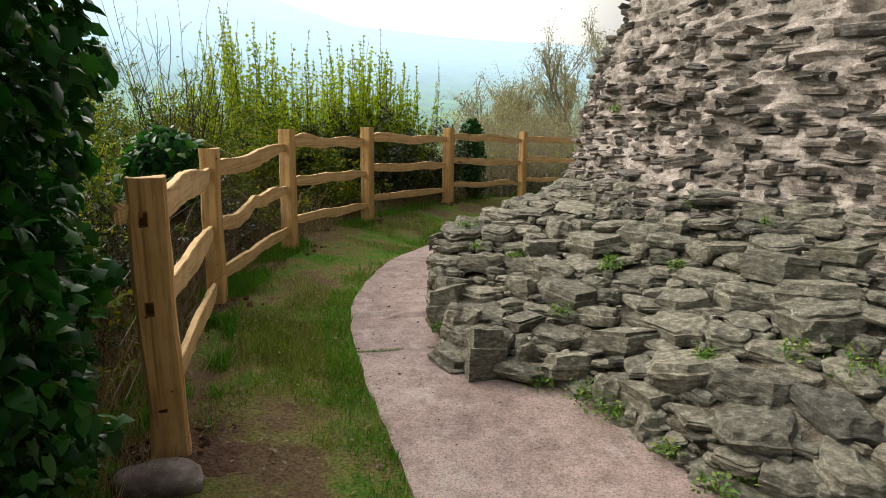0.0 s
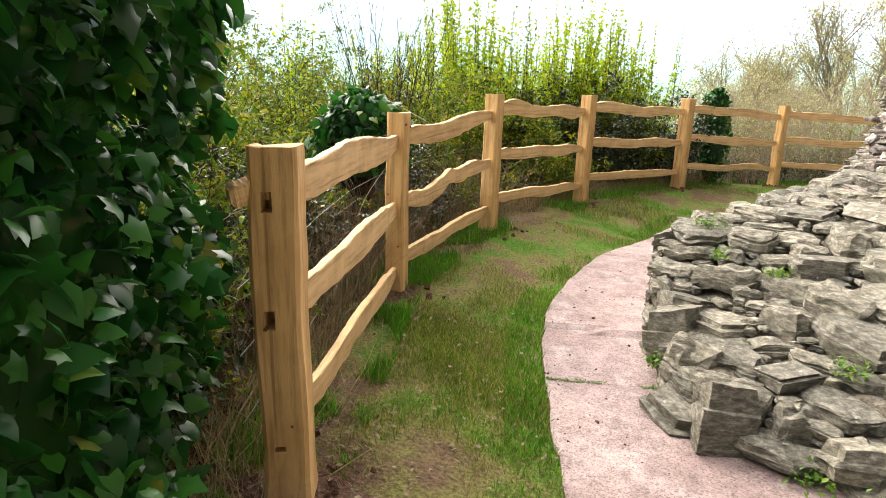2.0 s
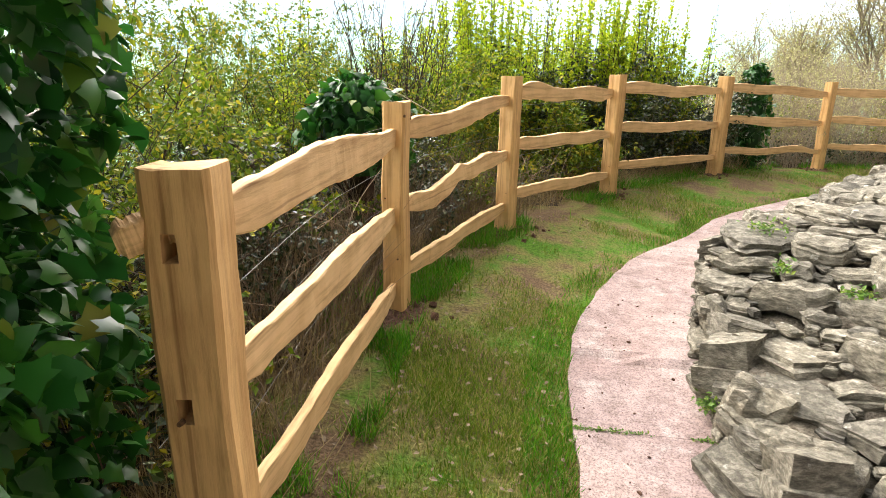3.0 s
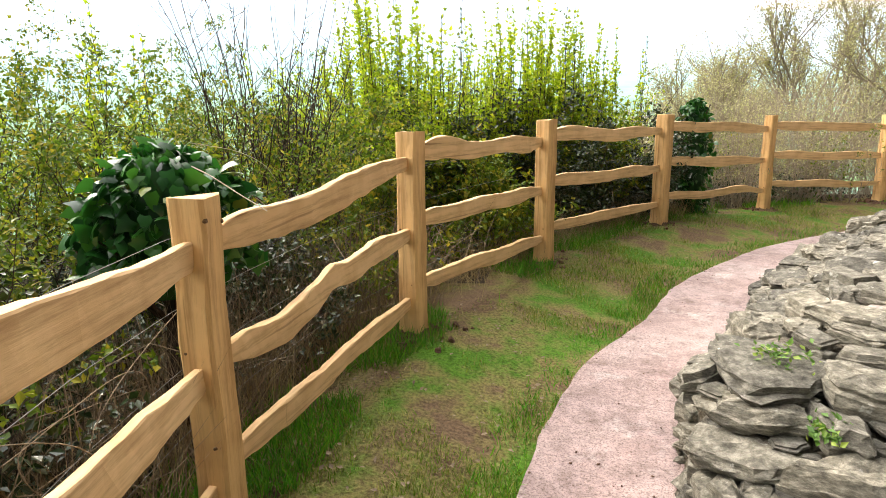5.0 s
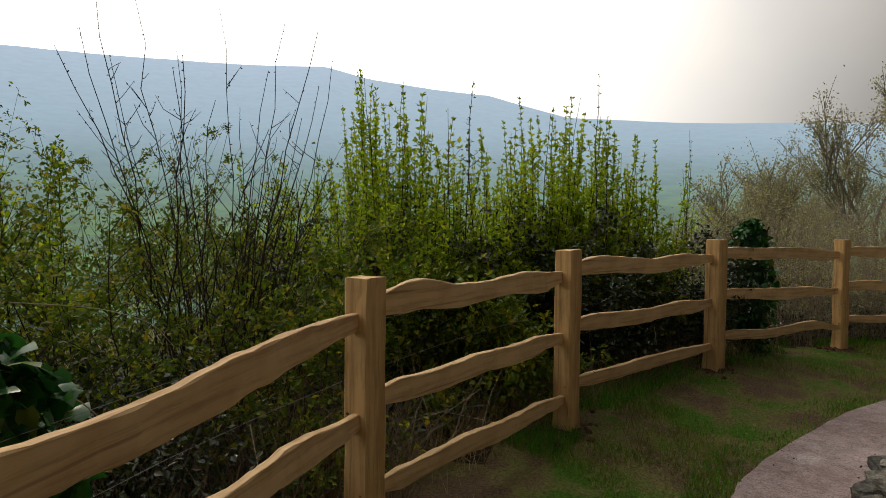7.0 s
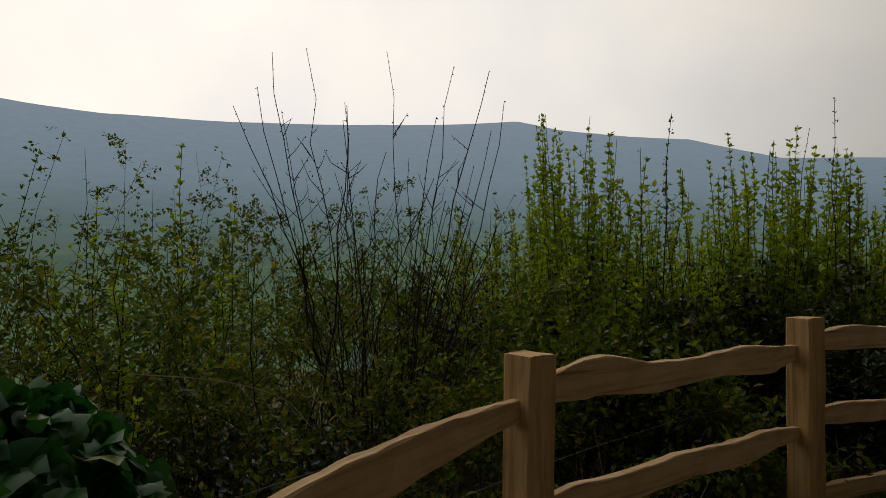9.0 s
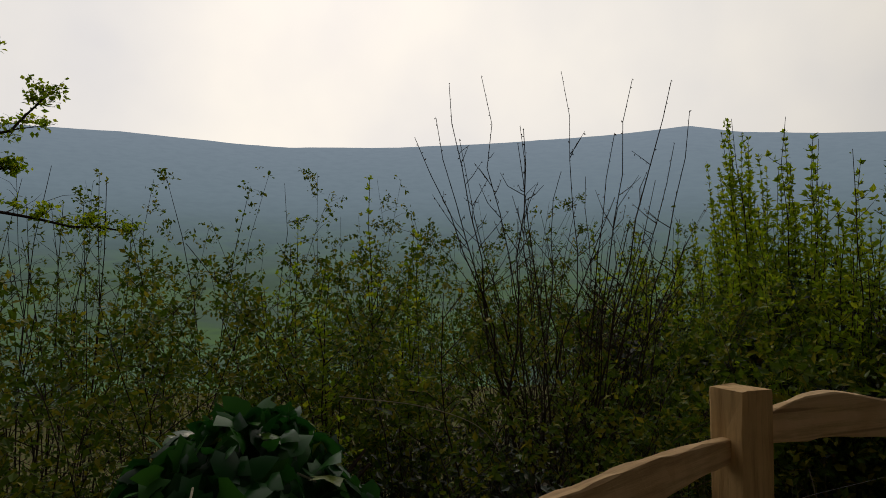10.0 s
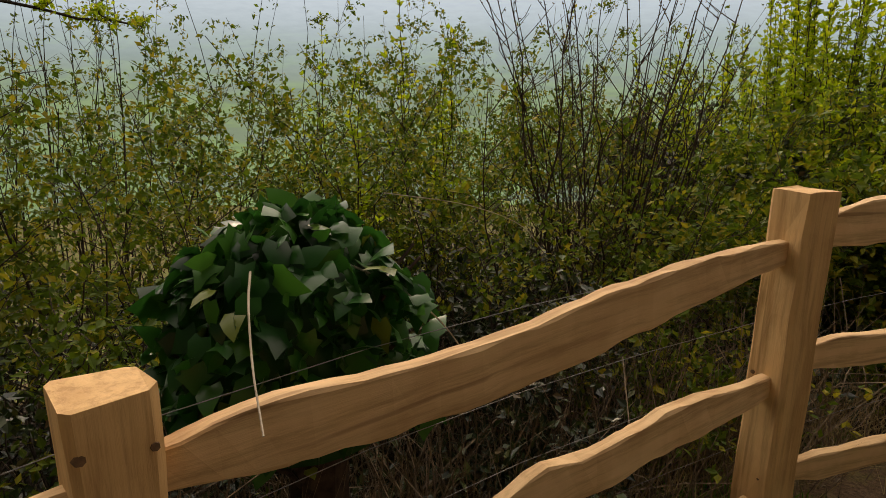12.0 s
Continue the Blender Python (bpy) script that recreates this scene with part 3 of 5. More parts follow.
# ---- ruined wall ----
LEVELS = [  # height, and the face's outline at that height, from near the walker's start round to the far side
    (-0.45, [(1.5, 1.0), (1.0, 2.2), (0.52, 3.02), (0.2, 3.83), (-0.36, 4.16), (-0.42, 4.9), (-0.43, 5.5), (-0.26, 6.35), (0.1, 7.2), (0.6, 8.3), (1.2, 9.2), (2.2, 10.0), (3.6, 10.4)]),
    (-0.12, [(1.62, 1.05), (1.15, 2.25), (0.75, 3.15), (0.42, 4.0), (-0.24, 4.4), (-0.38, 5.0), (-0.41, 5.55), (-0.24, 6.35), (0.14, 7.15), (0.6, 8.25), (1.2, 9.1), (2.2, 9.85), (3.6, 10.3)]),
    (0.12, [(1.9, 1.3), (1.5, 2.4), (1.15, 3.5), (0.75, 4.45), (0.06, 5.05), (-0.25, 5.35), (-0.36, 5.66), (-0.17, 6.35), (0.3, 7.15), (0.72, 8.15), (1.35, 8.95), (2.3, 9.6), (3.6, 10.0)]),
    (0.32, [(2.15, 1.4), (1.8, 2.5), (1.45, 3.6), (1.08, 4.6), (0.5, 5.3), (0.0, 5.65), (-0.2, 5.85), (0.08, 6.4), (0.55, 7.1), (0.95, 7.95), (1.5, 8.75), (2.4, 9.35), (3.6, 9.7)]),
    (0.65, [(2.35, 1.5), (2.0, 2.6), (1.76, 3.7), (1.48, 4.6), (1.25, 5.3), (1.08, 5.9), (1.0, 6.3), (1.05, 6.8), (1.25, 7.3), (1.4, 7.9), (1.8, 8.5), (2.5, 9.1), (3.6, 9.4)]),
    (1.1, [(2.5, 1.6), (2.15, 2.7), (1.95, 3.8), (1.72, 4.7), (1.55, 5.4), (1.5, 6.0), (1.46, 6.5), (1.46, 7.0), (1.52, 7.5), (1.62, 8.0), (2.0, 8.5), (2.7, 8.9), (3.7, 9.2)]),
    (1.7, [(2.55, 1.7), (2.22, 2.8), (2.03, 3.85), (1.82, 4.75), (1.68, 5.4), (1.63, 6.0), (1.6, 6.5), (1.58, 7.0), (1.62, 7.5), (1.74, 8.0), (2.1, 8.4), (2.8, 8.8), (3.8, 9.1)]),
    (2.7, [(2.7, 1.8), (2.4, 2.9), (2.2, 3.95), (2.0, 4.8), (1.88, 5.4), (1.85, 6.0), (1.86, 6.5), (1.92, 7.0), (2.0, 7.5), (2.15, 7.95), (2.4, 8.3), (3.0, 8.6), (3.9, 8.8)]),
    (3.7, [(2.95, 1.9), (2.65, 3.0), (2.45, 4.0), (2.25, 4.9), (2.15, 5.4), (2.12, 6.0), (2.14, 6.5), (2.22, 7.0), (2.3, 7.4), (2.45, 7.8), (2.7, 8.1), (3.2, 8.3), (4.0, 8.5)]),
]
NU = 420
level_z = np.array([z for z, _ in LEVELS])
level_xy = np.array([smooth_line(o, NU) for _, o in LEVELS])
fine_v = np.linspace(0, len(LEVELS) - 1, 260)
flat = np.concatenate([level_xy, np.repeat(level_z[:, None, None], NU, 1)], 2).reshape(len(LEVELS), -1)
loft = smooth_line(flat, 260).reshape(260, NU, 3)
tu = np.gradient(loft, axis=1)
tv = np.gradient(loft, axis=0)
nrm = np.cross(tv, tu)
nrm /= np.linalg.norm(nrm, axis=2)[..., None] + 1e-9
if nrm[120, 200, 0] > 0:
    nrm = -nrm
rough_amt = np.empty(loft.shape[:2])
for r in range(260):
    for c in range(NU):
        x, y, z = loft[r, c]
        ledge = noise.noise((x * 1.6, y * 1.6, z * 17)) + 0.6 * noise.noise((x * 3.2, y * 3.2, z * 34 + 5))
        rough_amt[r, c] = (0.08 * noise.noise((x * 1.7, y * 1.7, z * 2.4)) + 0.048 * ledge + 0.042 * noise.noise((x * 7, y * 7, z * 11)) + 0.022 * noise.noise((x * 22, y * 22, z * 36)))
lower = np.clip((0.8 - loft[:, :, 2]) / 0.3, 0, 1)
core = loft + nrm * (rough_amt * (1 - 0.35 * lower) - 0.04 * lower)[..., None]
core[:, :, 2] = np.where(fine_v[:, None] < 0.2, loft[:, :, 2], core[:, :, 2])
wv = core.reshape(-1, 3)
wf = [(r * NU + c, r * NU + c + 1, (r + 1) * NU + c + 1, (r + 1) * NU + c) for r in range(259) for c in range(NU - 1)]
# close the top and the hidden back
back = [(x + 2.5, min(max(y, 2.5), 8.0), z) for x, y, z in wv[-NU:]]
k0 = len(wv)
wv = np.vstack([wv, back])
wf += [(259 * NU + c, 259 * NU + c + 1, k0 + c + 1, k0 + c) for c in range(NU - 1)]
foot_back = [(x, y, -0.9) for x, y, z in back]
k1 = len(wv)
wv = np.vstack([wv, foot_back])
wf += [(k0 + c, k0 + c + 1, k1 + c + 1, k1 + c) for c in range(NU - 1)]
for c in (0, NU - 1):
    wf.append(tuple(r * NU + c for r in range(260)) + (k0 + c, k1 + c))
ruin = thing("ruined_wall", (1.0, 5.0, -0.4), "tall ruined rubble stone wall with a slumped slaty foot", "ruined wall", kind="structure")
RUIN_INV = Matrix.Translation((-1.0, -5.0, 0.4))
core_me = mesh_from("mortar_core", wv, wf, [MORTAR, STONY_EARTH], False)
face_mid = (core[:-1, :-1] + core[1:, 1:]) / 2
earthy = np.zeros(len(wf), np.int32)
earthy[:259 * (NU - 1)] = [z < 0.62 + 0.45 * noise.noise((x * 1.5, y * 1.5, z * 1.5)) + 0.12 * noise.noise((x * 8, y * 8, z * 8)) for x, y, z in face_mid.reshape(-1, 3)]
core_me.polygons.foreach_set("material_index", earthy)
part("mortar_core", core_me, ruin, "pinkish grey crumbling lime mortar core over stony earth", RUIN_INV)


def slab_shape(seed):
    """A split block of laminated slate: a straight-sided uneven outline, its edges stepping in and out from layer to layer; one unit long, deep and thick."""
    r = random.Random(seed)
    corners = r.randrange(4, 7)
    off = r.uniform(0, 6.28)
    plan = []
    for k in range(corners):
        a2 = off + (k + r.uniform(-0.28, 0.28)) * 2 * math.pi / corners
        c, q = math.cos(a2), math.sin(a2)
        rr = r.uniform(0.44, 0.58) / max(abs(c), abs(q)) ** 0.7
        plan.append((c * rr, q * rr))
    ring = []
    for k in range(corners):
        (x0, y0), (x1, y1) = plan[k], plan[(k + 1) % corners]
        push = r.uniform(0.90, 1.06)
        ring += [(x0, y0), ((x0 + x1) / 2 * push, (y0 + y1) / 2 * push)]
    sides = len(ring)
    tilt_x, tilt_y = r.uniform(-0.2, 0.2), r.uniform(-0.2, 0.2)
    z1, z2 = r.uniform(-0.3, -0.1), r.uniform(0.05, 0.3)
    layers = [(-0.5, r.uniform(0.8, 0.95)), (z1, r.uniform(0.9, 1.0)), (z1 + 0.03, r.uniform(0.96, 1.06)), (z2, r.uniform(0.94, 1.04)), (z2 + 0.03, r.uniform(0.82, 0.97)), (0.43, r.uniform(0.78, 0.93))]
    vs = []
    for zz, sc in layers:
        sx, sy = r.uniform(-0.03, 0.03), r.uniform(-0.03, 0.03)
        for x, y in ring:
            k = sc * r.uniform(0.95, 1.05)
            vs.append((x * k + sx, y * k + sy, zz + r.uniform(-0.035, 0.035) + (tilt_x * x + tilt_y * y) * (1 if zz > 0 else 0.3)))
    top = len(layers) - 1
    vs.append((r.uniform(-0.1, 0.1), r.uniform(-0.1, 0.1), 0.47 + r.uniform(-0.06, 0.06)))
    fs = [(i * sides + j, i * sides + (j + 1) % sides, (i + 1) * sides + (j + 1) % sides, (i + 1) * sides + j) for i in range(top) for j in range(sides)]
    fs += [tuple(reversed(range(sides)))] + [(top * sides + j, top * sides + (j + 1) % sides, len(vs) - 1) for j in range(sides)]
    return np.array(vs), fs


def block_shape(seed):
    """A weathered block for the foot: a slab with knocked corners, broken edges and a lumpy, split top."""
    r = random.Random(seed)
    base, _ = slab_shape(seed + 500)
    n0 = (len(base) - 1) // 6
    outline = base[2 * n0:3 * n0, :2]
    fine = []
    for k in range(n0):
        p, q = outline[k], outline[(k + 1) % n0]
        fine += [p * (r.uniform(0.86, 0.97) if k % 2 == 0 else 1.0), (p + q) / 2 * r.uniform(0.93, 1.05)]
    sides = len(fine)
    vs = []
    cut = r.uniform(-0.1, 0.2)
    for zz, sc in ((-0.5, 0.9), (-0.22, r.uniform(0.95, 1.05)), (cut, r.uniform(0.97, 1.06)), (cut + 0.05, r.uniform(0.86, 1.0)), (0.34, r.uniform(0.84, 0.96)), (0.46, r.uniform(0.66, 0.8)), (0.47, 0.36)):
        for x, y in fine:
            k = sc * r.uniform(0.93, 1.07)
            vs.append((x * k, y * k, zz + 0.22 * noise.noise((x * 2.6, y * 2.6, seed + zz * 0.7)) + r.uniform(-0.03, 0.03)))
    vs.append((0.0, 0.0, 0.48 + 0.2 * noise.noise((0, 0, seed))))
    fs = [(i * sides + j, i * sides + (j + 1) % sides, (i + 1) * sides + (j + 1) % sides, (i + 1) * sides + j) for i in range(6) for j in range(sides)]
    fs += [(6 * sides + j, 6 * sides + (j + 1) % sides, len(vs) - 1) for j in range(sides)]
    return np.array(vs), fs


SHAPES = [slab_shape(k) for k in range(30)]
BLOCKS = [block_shape(k) if k % 5 > 1 else slab_shape(k + 900) for k in range(30)]
SHAPE_MESH = [mesh_from("stone", v, f, STONE) for v, f in BLOCKS]
near_stones, far_bits = [], []
sr = random.Random(11)


def lay_stone(r, c, length, depth, thick, proud, tip=0.12):
    p, nv = Vector(core[r, c]), Vector(nrm[r, c])
    flat_n = Vector((nv.x, nv.y, 0))
    if flat_n.length < 0.05:
        flat_n = Vector((-1, 0, 0))
    flat_n.normalize()
    yaw = math.atan2(flat_n.y, flat_n.x) - math.pi / 2 + sr.gauss(0, 0.22)
    at = p + flat_n * (proud - depth / 2) + Vector((0, 0, sr.uniform(-0.01, 0.02)))
    mt = Matrix.LocRotScale(at, Euler((sr.gauss(0, tip), sr.gauss(0, tip), yaw)), (length, depth, thick))
    return mt, sr.randrange(len(SHAPES))


# slumped slabs over the foot, largest first, none too near another
above = loft[:, :, 2] - ground_z(loft[:, :, 0], loft[:, :, 1])
cells = np.argwhere((loft[:, :, 2] < 0.72) & (above > -0.06))
low_cells = [(int(r), int(c)) for r, c in cells if 2 < c < NU - 3 and (r * 7 + c * 3) % 4 == 0]
sr.shuffle(low_cells)
grid = {}
for size_from, size_to, tries in ((0.30, 0.50, 900), (0.20, 0.30, 4000), (0.11, 0.20, 6500), (0.05, 0.11, 9000)):
    for r, c in [low_cells[sr.randrange(len(low_cells))] for _ in range(tries)]:
        p = loft[r, c]
        length = sr.uniform(size_from, size_to)
        key = (int(p[0] / 0.3), int(p[1] / 0.3), int(p[2] / 0.3))
        near_by = [q for dx in (-1, 0, 1) for dy in (-1, 0, 1) for dz in (-1, 0, 1) for q in grid.get((key[0] + dx, key[1] + dy, key[2] + dz), ())]
        if any((p[0] - q[0]) ** 2 + (p[1] - q[1]) ** 2 + (2.0 * (p[2] - q[2])) ** 2 < (0.33 * (length + q[3])) ** 2 for q in near_by):
            continue
        grid.setdefault(key, []).append((*p, length))
        nv = Vector(nrm[r, c])
        flat_n = Vector((nv.x, nv.y, 0)).normalized() if abs(nv.z) < 0.999 else Vector((-1, 0, 0))
        tip = sr.uniform(-0.05, 0.28) * math.acos(max(-1, min(1, abs(nv.z))))
        axis = flat_n.cross(Vector((0, 0, 1)))
        thick = min(0.17, length * sr.choice((sr.uniform(0.14, 0.26), sr.uniform(0.18, 0.34), sr.uniform(0.35, 0.55))))
        depth = length * sr.uniform(0.5, 0.85)
        steep = 1 - abs(nv.z)
        at = Vector(loft[r, c]) + nv * thick * sr.uniform(-0.25, 0.12) + flat_n * steep * (0.03 - depth * 0.5)
        yaw = math.atan2(flat_n.y, flat_n.x) - math.pi / 2 + sr.gauss(0, 0.4)
        rot = Matrix.Rotation(-tip, 3, axis) @ Euler((sr.gauss(0, 0.08), sr.gauss(0, 0.08), yaw)).to_matrix()
        mt = Matrix.LocRotScale(at, rot.to_quaternion(), (length, depth, thick))
        near = 3.0 < p[1] < 6.9 and p[0] < 1.3 and length > 0.13
        (near_stones if near else far_bits).append((mt, sr.randrange(len(SHAPES)), False))
# ragged courses of thin rubble up the wall
row_len = np.cumsum(np.linalg.norm(np.diff(loft, axis=1), axis=2), axis=1)
r = int(np.argmax(loft[:, 200, 2] > 0.6))
while r < 252:
    c = sr.randrange(3, 8)
    while c < NU - 4:
        length, thick = sr.choice((sr.uniform(0.05, 0.14), sr.uniform(0.12, 0.34))), sr.choice((sr.uniform(0.014, 0.03), sr.uniform(0.025, 0.05), sr.uniform(0.04, 0.085)))
        depth, proud = sr.uniform(0.12, 0.22), max(-0.01, sr.gauss(0.045, 0.04))
        bare = noise.noise((loft[r, c, 0] * 1.3, loft[r, c, 1] * 1.3, loft[r, c, 2] * 2 + 9))
        if sr.random() < 0.60 - 0.8 * max(0, bare):
            mt, kind = lay_stone(min(259, max(0, r + sr.randrange(-1, 2))), c, length, depth, thick, proud, 0.10)
            far_bits.append((mt, kind, True))
        here = row_len[r, c]
        while c < NU - 4 and row_len[r, c] < here + length * 0.85:
            c += 1
    r += 2 if r % 4 else 3
# upright blocks along the foot where the bank ends in a low face
for x, y, ln, hh, z0 in [(-0.30, 4.22, 0.42, 0.30, -0.30), (-0.02, 4.16, 0.26, 0.24, -0.30), (-0.40, 4.58, 0.34, 0.34, -0.29), (-0.43, 4.92, 0.36, 0.40, -0.27), (-0.40, 5.25, 0.30, 0.40, -0.25), (-0.36, 5.55, 0.28, 0.36, -0.23),
                       (0.20, 3.98, 0.24, 0.22, -0.32), (0.33, 3.72, 0.22, 0.20, -0.34), (0.45, 3.45, 0.26, 0.16, -0.36), (-0.22, 5.95, 0.26, 0.28, -0.21), (-0.12, 6.3, 0.26, 0.24, -0.2), (0.62, 3.25, 0.36, 0.2, -0.38)]:
    mt = Matrix.LocRotScale(Vector((x + ln * 0.36, y + 0.04, z0 + hh * 0.40)), Euler((sr.gauss(0, 0.12), sr.gauss(0, 0.12), sr.uniform(-0.5, 1.9))), (ln, ln * 0.75, hh))
    near_stones.insert(0, (mt, sr.randrange(len(SHAPES)), False))
keep_first = near_stones[:12]
near_stones = near_stones[12:]
sr.shuffle(near_stones)
near_stones = keep_first + sorted(near_stones, key=lambda q: -q[0].to_scale().x)
for mt, kind, upper in near_stones[:300]:
    part("stone", SHAPE_MESH[kind], ruin, "", RUIN_INV @ mt)

for mt, kind, upper in near_stones[300:]:
    far_bits.append((mt, kind, upper))
for flag, mt_used in ((True, STONE_WALL), (False, STONE)):
    bits = []
    for mt, kind, upper in far_bits:
        if upper == flag:
            arr = np.array(mt)
            sv, sf = (SHAPES if upper else BLOCKS)[kind]
            bits.append((sv @ arr[:3, :3].T + arr[:3, 3], sf))
    v, f = join(bits)
    tagged(part("rubble", mesh_from("rubble", v, f, mt_used), ruin, "layered rubble stones", RUIN_INV), kind="stuff")


# ---- vegetation ----
def branchy(base, tip, rad, wob, rs, side=0, side_len=0.3, steps=7, rise=(0.2, 1.0)):
    """A wavering stem from base to tip with side twigs; returns tubes and the points along the wood."""
    base, tip = np.array(base, float), np.array(tip, float)
    t = np.linspace(0, 1, steps)[:, None]
    bend = np.array([rs.gauss(0, wob), rs.gauss(0, wob), 0])
    pts = base + (tip - base) * t + bend * np.sin(t * math.pi) + np.array([[rs.gauss(0, wob * 0.12) for _ in range(3)] for _ in range(steps)]) * (t > 0)
    bits = [tube(pts, np.linspace(rad, rad * 0.3, steps), 4)]
    along = [pts]
    for _ in range(side):
        k = rs.uniform(0.25, 0.97)
        i = min(int(k * (steps - 1)), steps - 2)
        o = pts[i] + (pts[i + 1] - pts[i]) * (k * (steps - 1) - i)
        a2, up = rs.uniform(0, 6.283), rs.uniform(*rise)
        ln = side_len * rs.uniform(0.4, 1.2) * (1.1 - 0.6 * k)
        q = o + ln * np.array([math.cos(a2), math.sin(a2), up]) / math.hypot(1, up)
        mid = (o + q) / 2 + np.array([rs.gauss(0, 0.02), rs.gauss(0, 0.02), 0.02])
        bits.append(tube([o, mid, q], [rad * 0.4, rad * 0.3, rad * 0.15], 3))
        along.append(np.array([o + (q - o) * s for s in (0.4, 0.6, 0.8, 1.0)]))
    return bits, along


def shrub(name, label, x, y, height, stems, spread, seed, leaf=None, leaf_n=900, leaf_size=0.035, rad=0.007, wob=0.1, side=5, side_len=0.3, twig=None, lean=(0, 0), top=0.15, low=0.15, tight=0.02,
          category="shrub", group="", foot=0.45, rise=(0.2, 1.0)):
    rs = random.Random(seed)
    z0 = gz(x, y) - 0.03
    ob = thing(name, (x, y, z0), label, category, group)
    bits, along = [], []
    for _ in range(stems):
        a2, rr = rs.uniform(0, 6.283), math.sqrt(rs.random()) if foot > 0.2 else rs.uniform(0.3, 1.0)
        h = height * rs.uniform(1 - 2.2 * top, 1.0)
        bx, by = math.cos(a2) * rr * spread * foot, math.sin(a2) * rr * spread * foot
        tx, ty = math.cos(a2) * rr * spread + lean[0] + rs.gauss(0, 0.08), math.sin(a2) * rr * spread + lean[1] + rs.gauss(0, 0.08)
        s, al = branchy((bx, by, 0), (tx, ty, h), rad * rs.uniform(0.7, 1.3), wob, rs, side, side_len, rise=rise)
        bits += s
        along += al
    v, f = join(bits)
    part("branchwork", mesh_from("branchwork", v, f, twig or TWIG), ob)
    if leaf is not None and leaf_n:
        pts = np.concatenate(along)
        pts = pts[pts[:, 2] > low * height]
        idx = np.repeat(rng.integers(0, len(pts), leaf_n // 5 + 1), 5)[:leaf_n]
        j = np.clip(idx + 1, 0, len(pts) - 1)
        mixw = np.repeat(rng.random((leaf_n // 5 + 1, 1)), 5, 0)[:leaf_n]
        near = np.linalg.norm(pts[j] - pts[idx], axis=1)[:, None] < 0.7
        pos = np.where(near, pts[idx] * (1 - mixw) + pts[j] * mixw, pts[idx]) + np.repeat(rng.normal(0, tight, (leaf_n // 5 + 1, 3)), 5, 0)[:leaf_n] + rng.normal(0, leaf_size * 0.35, (leaf_n, 3))
        v, f = leaves(LEAF_OVAL, pos, leaf_size, 0.7)
        part("foliage", mesh_from("foliage", v, f, leaf), ob)
    return ob


# leafy coppice shoots behind the fence
def spires(name, label, x, y, height, stems, radius, seed, leaf=SPRING, leaf_size=0.05, node=0.055, group="hedge shrubs"):
    """A clump of upright shoots: leaves in tight whorls close to each stem up to its tip, short leafy side shoots lower down."""
    rs = random.Random(seed)
    ob = thing(name, (x, y, gz(x, y) - 0.03), label, "shrub", group)
    bits, at, out = [], [], []
    for k in range(stems):
        a2, rr = rs.uniform(0, 6.283), math.sqrt(rs.random()) * radius
        h = height * (1.0 if k == 0 else rs.uniform(0.55, 0.97))
        bx, by = math.cos(a2) * rr * 0.6, math.sin(a2) * rr * 0.6
        tx, ty = math.cos(a2) * rr * 1.15 + rs.gauss(0, 0.05), math.sin(a2) * rr * 1.15 + rs.gauss(0, 0.05)
        ts = np.linspace(0, 1, 9)[:, None]
        pts = np.array([bx, by, 0]) * (1 - ts) + np.array([tx, ty, h]) * ts + np.array([[rs.gauss(0, 0.012) for _ in range(3)] for _ in range(9)]) * (ts > 0)
        bits.append(tube(pts, np.linspace(0.007, 0.0018, 9), 4))
        z, leafy = 0.12 * h, rs.random() < 0.86
        while z < h:
            q = z / h
            o = np.array([np.interp(q, ts[:, 0], pts[:, c]) for c in range(3)])
            if leafy or q < 0.6:
                for _ in range(rs.randrange(4, 8)):
                    at.append(o)
                    out.append((rs.uniform(0, 6.283), rs.uniform(0.3, 1.1), 1.15 - 0.35 * q))
            elif rs.random() < 0.5:
                at.append(o)
                out.append((rs.uniform(0, 6.283), 0.9, 0.4))
            if q < 0.88 and rs.random() < 0.95 - 0.5 * q:
                a3, ln = rs.uniform(0, 6.283), rs.uniform(0.08, 0.36) * (1.15 - q)
                tip = o + np.array([math.cos(a3) * ln, math.sin(a3) * ln, ln * rs.uniform(0.3, 1.2)])
                bits.append(tube([o, (o + tip) / 2 + np.array([0, 0, -0.008]), tip], [0.003, 0.0022, 0.001], 3))
                for w2 in np.linspace(0.35, 1.0, max(2, int(ln / 0.045))):
                    for _ in range(4):
                        at.append(o + (tip - o) * w2)
                        out.append((rs.uniform(0, 6.283), rs.uniform(0.1, 1.0), 1.0))
            z += node * rs.uniform(0.7, 1.4)
    part("branchwork", mesh_from("branchwork", *join(bits), TWIG), ob)
    at, out = np.array(at), np.array(out)
    c = len(at)
    rot = rotations(rng.normal(0, 0.5, c), -out[:, 1] + rng.normal(0, 0.3, c), out[:, 0])
    part("foliage", mesh_from("foliage", *scatter(LEAF_OVAL, at + rng.normal(0, 0.006, (c, 3)), rot, leaf_size * out[:, 2] * rng.uniform(0.65, 1.3, c)), leaf), ob)
    return ob


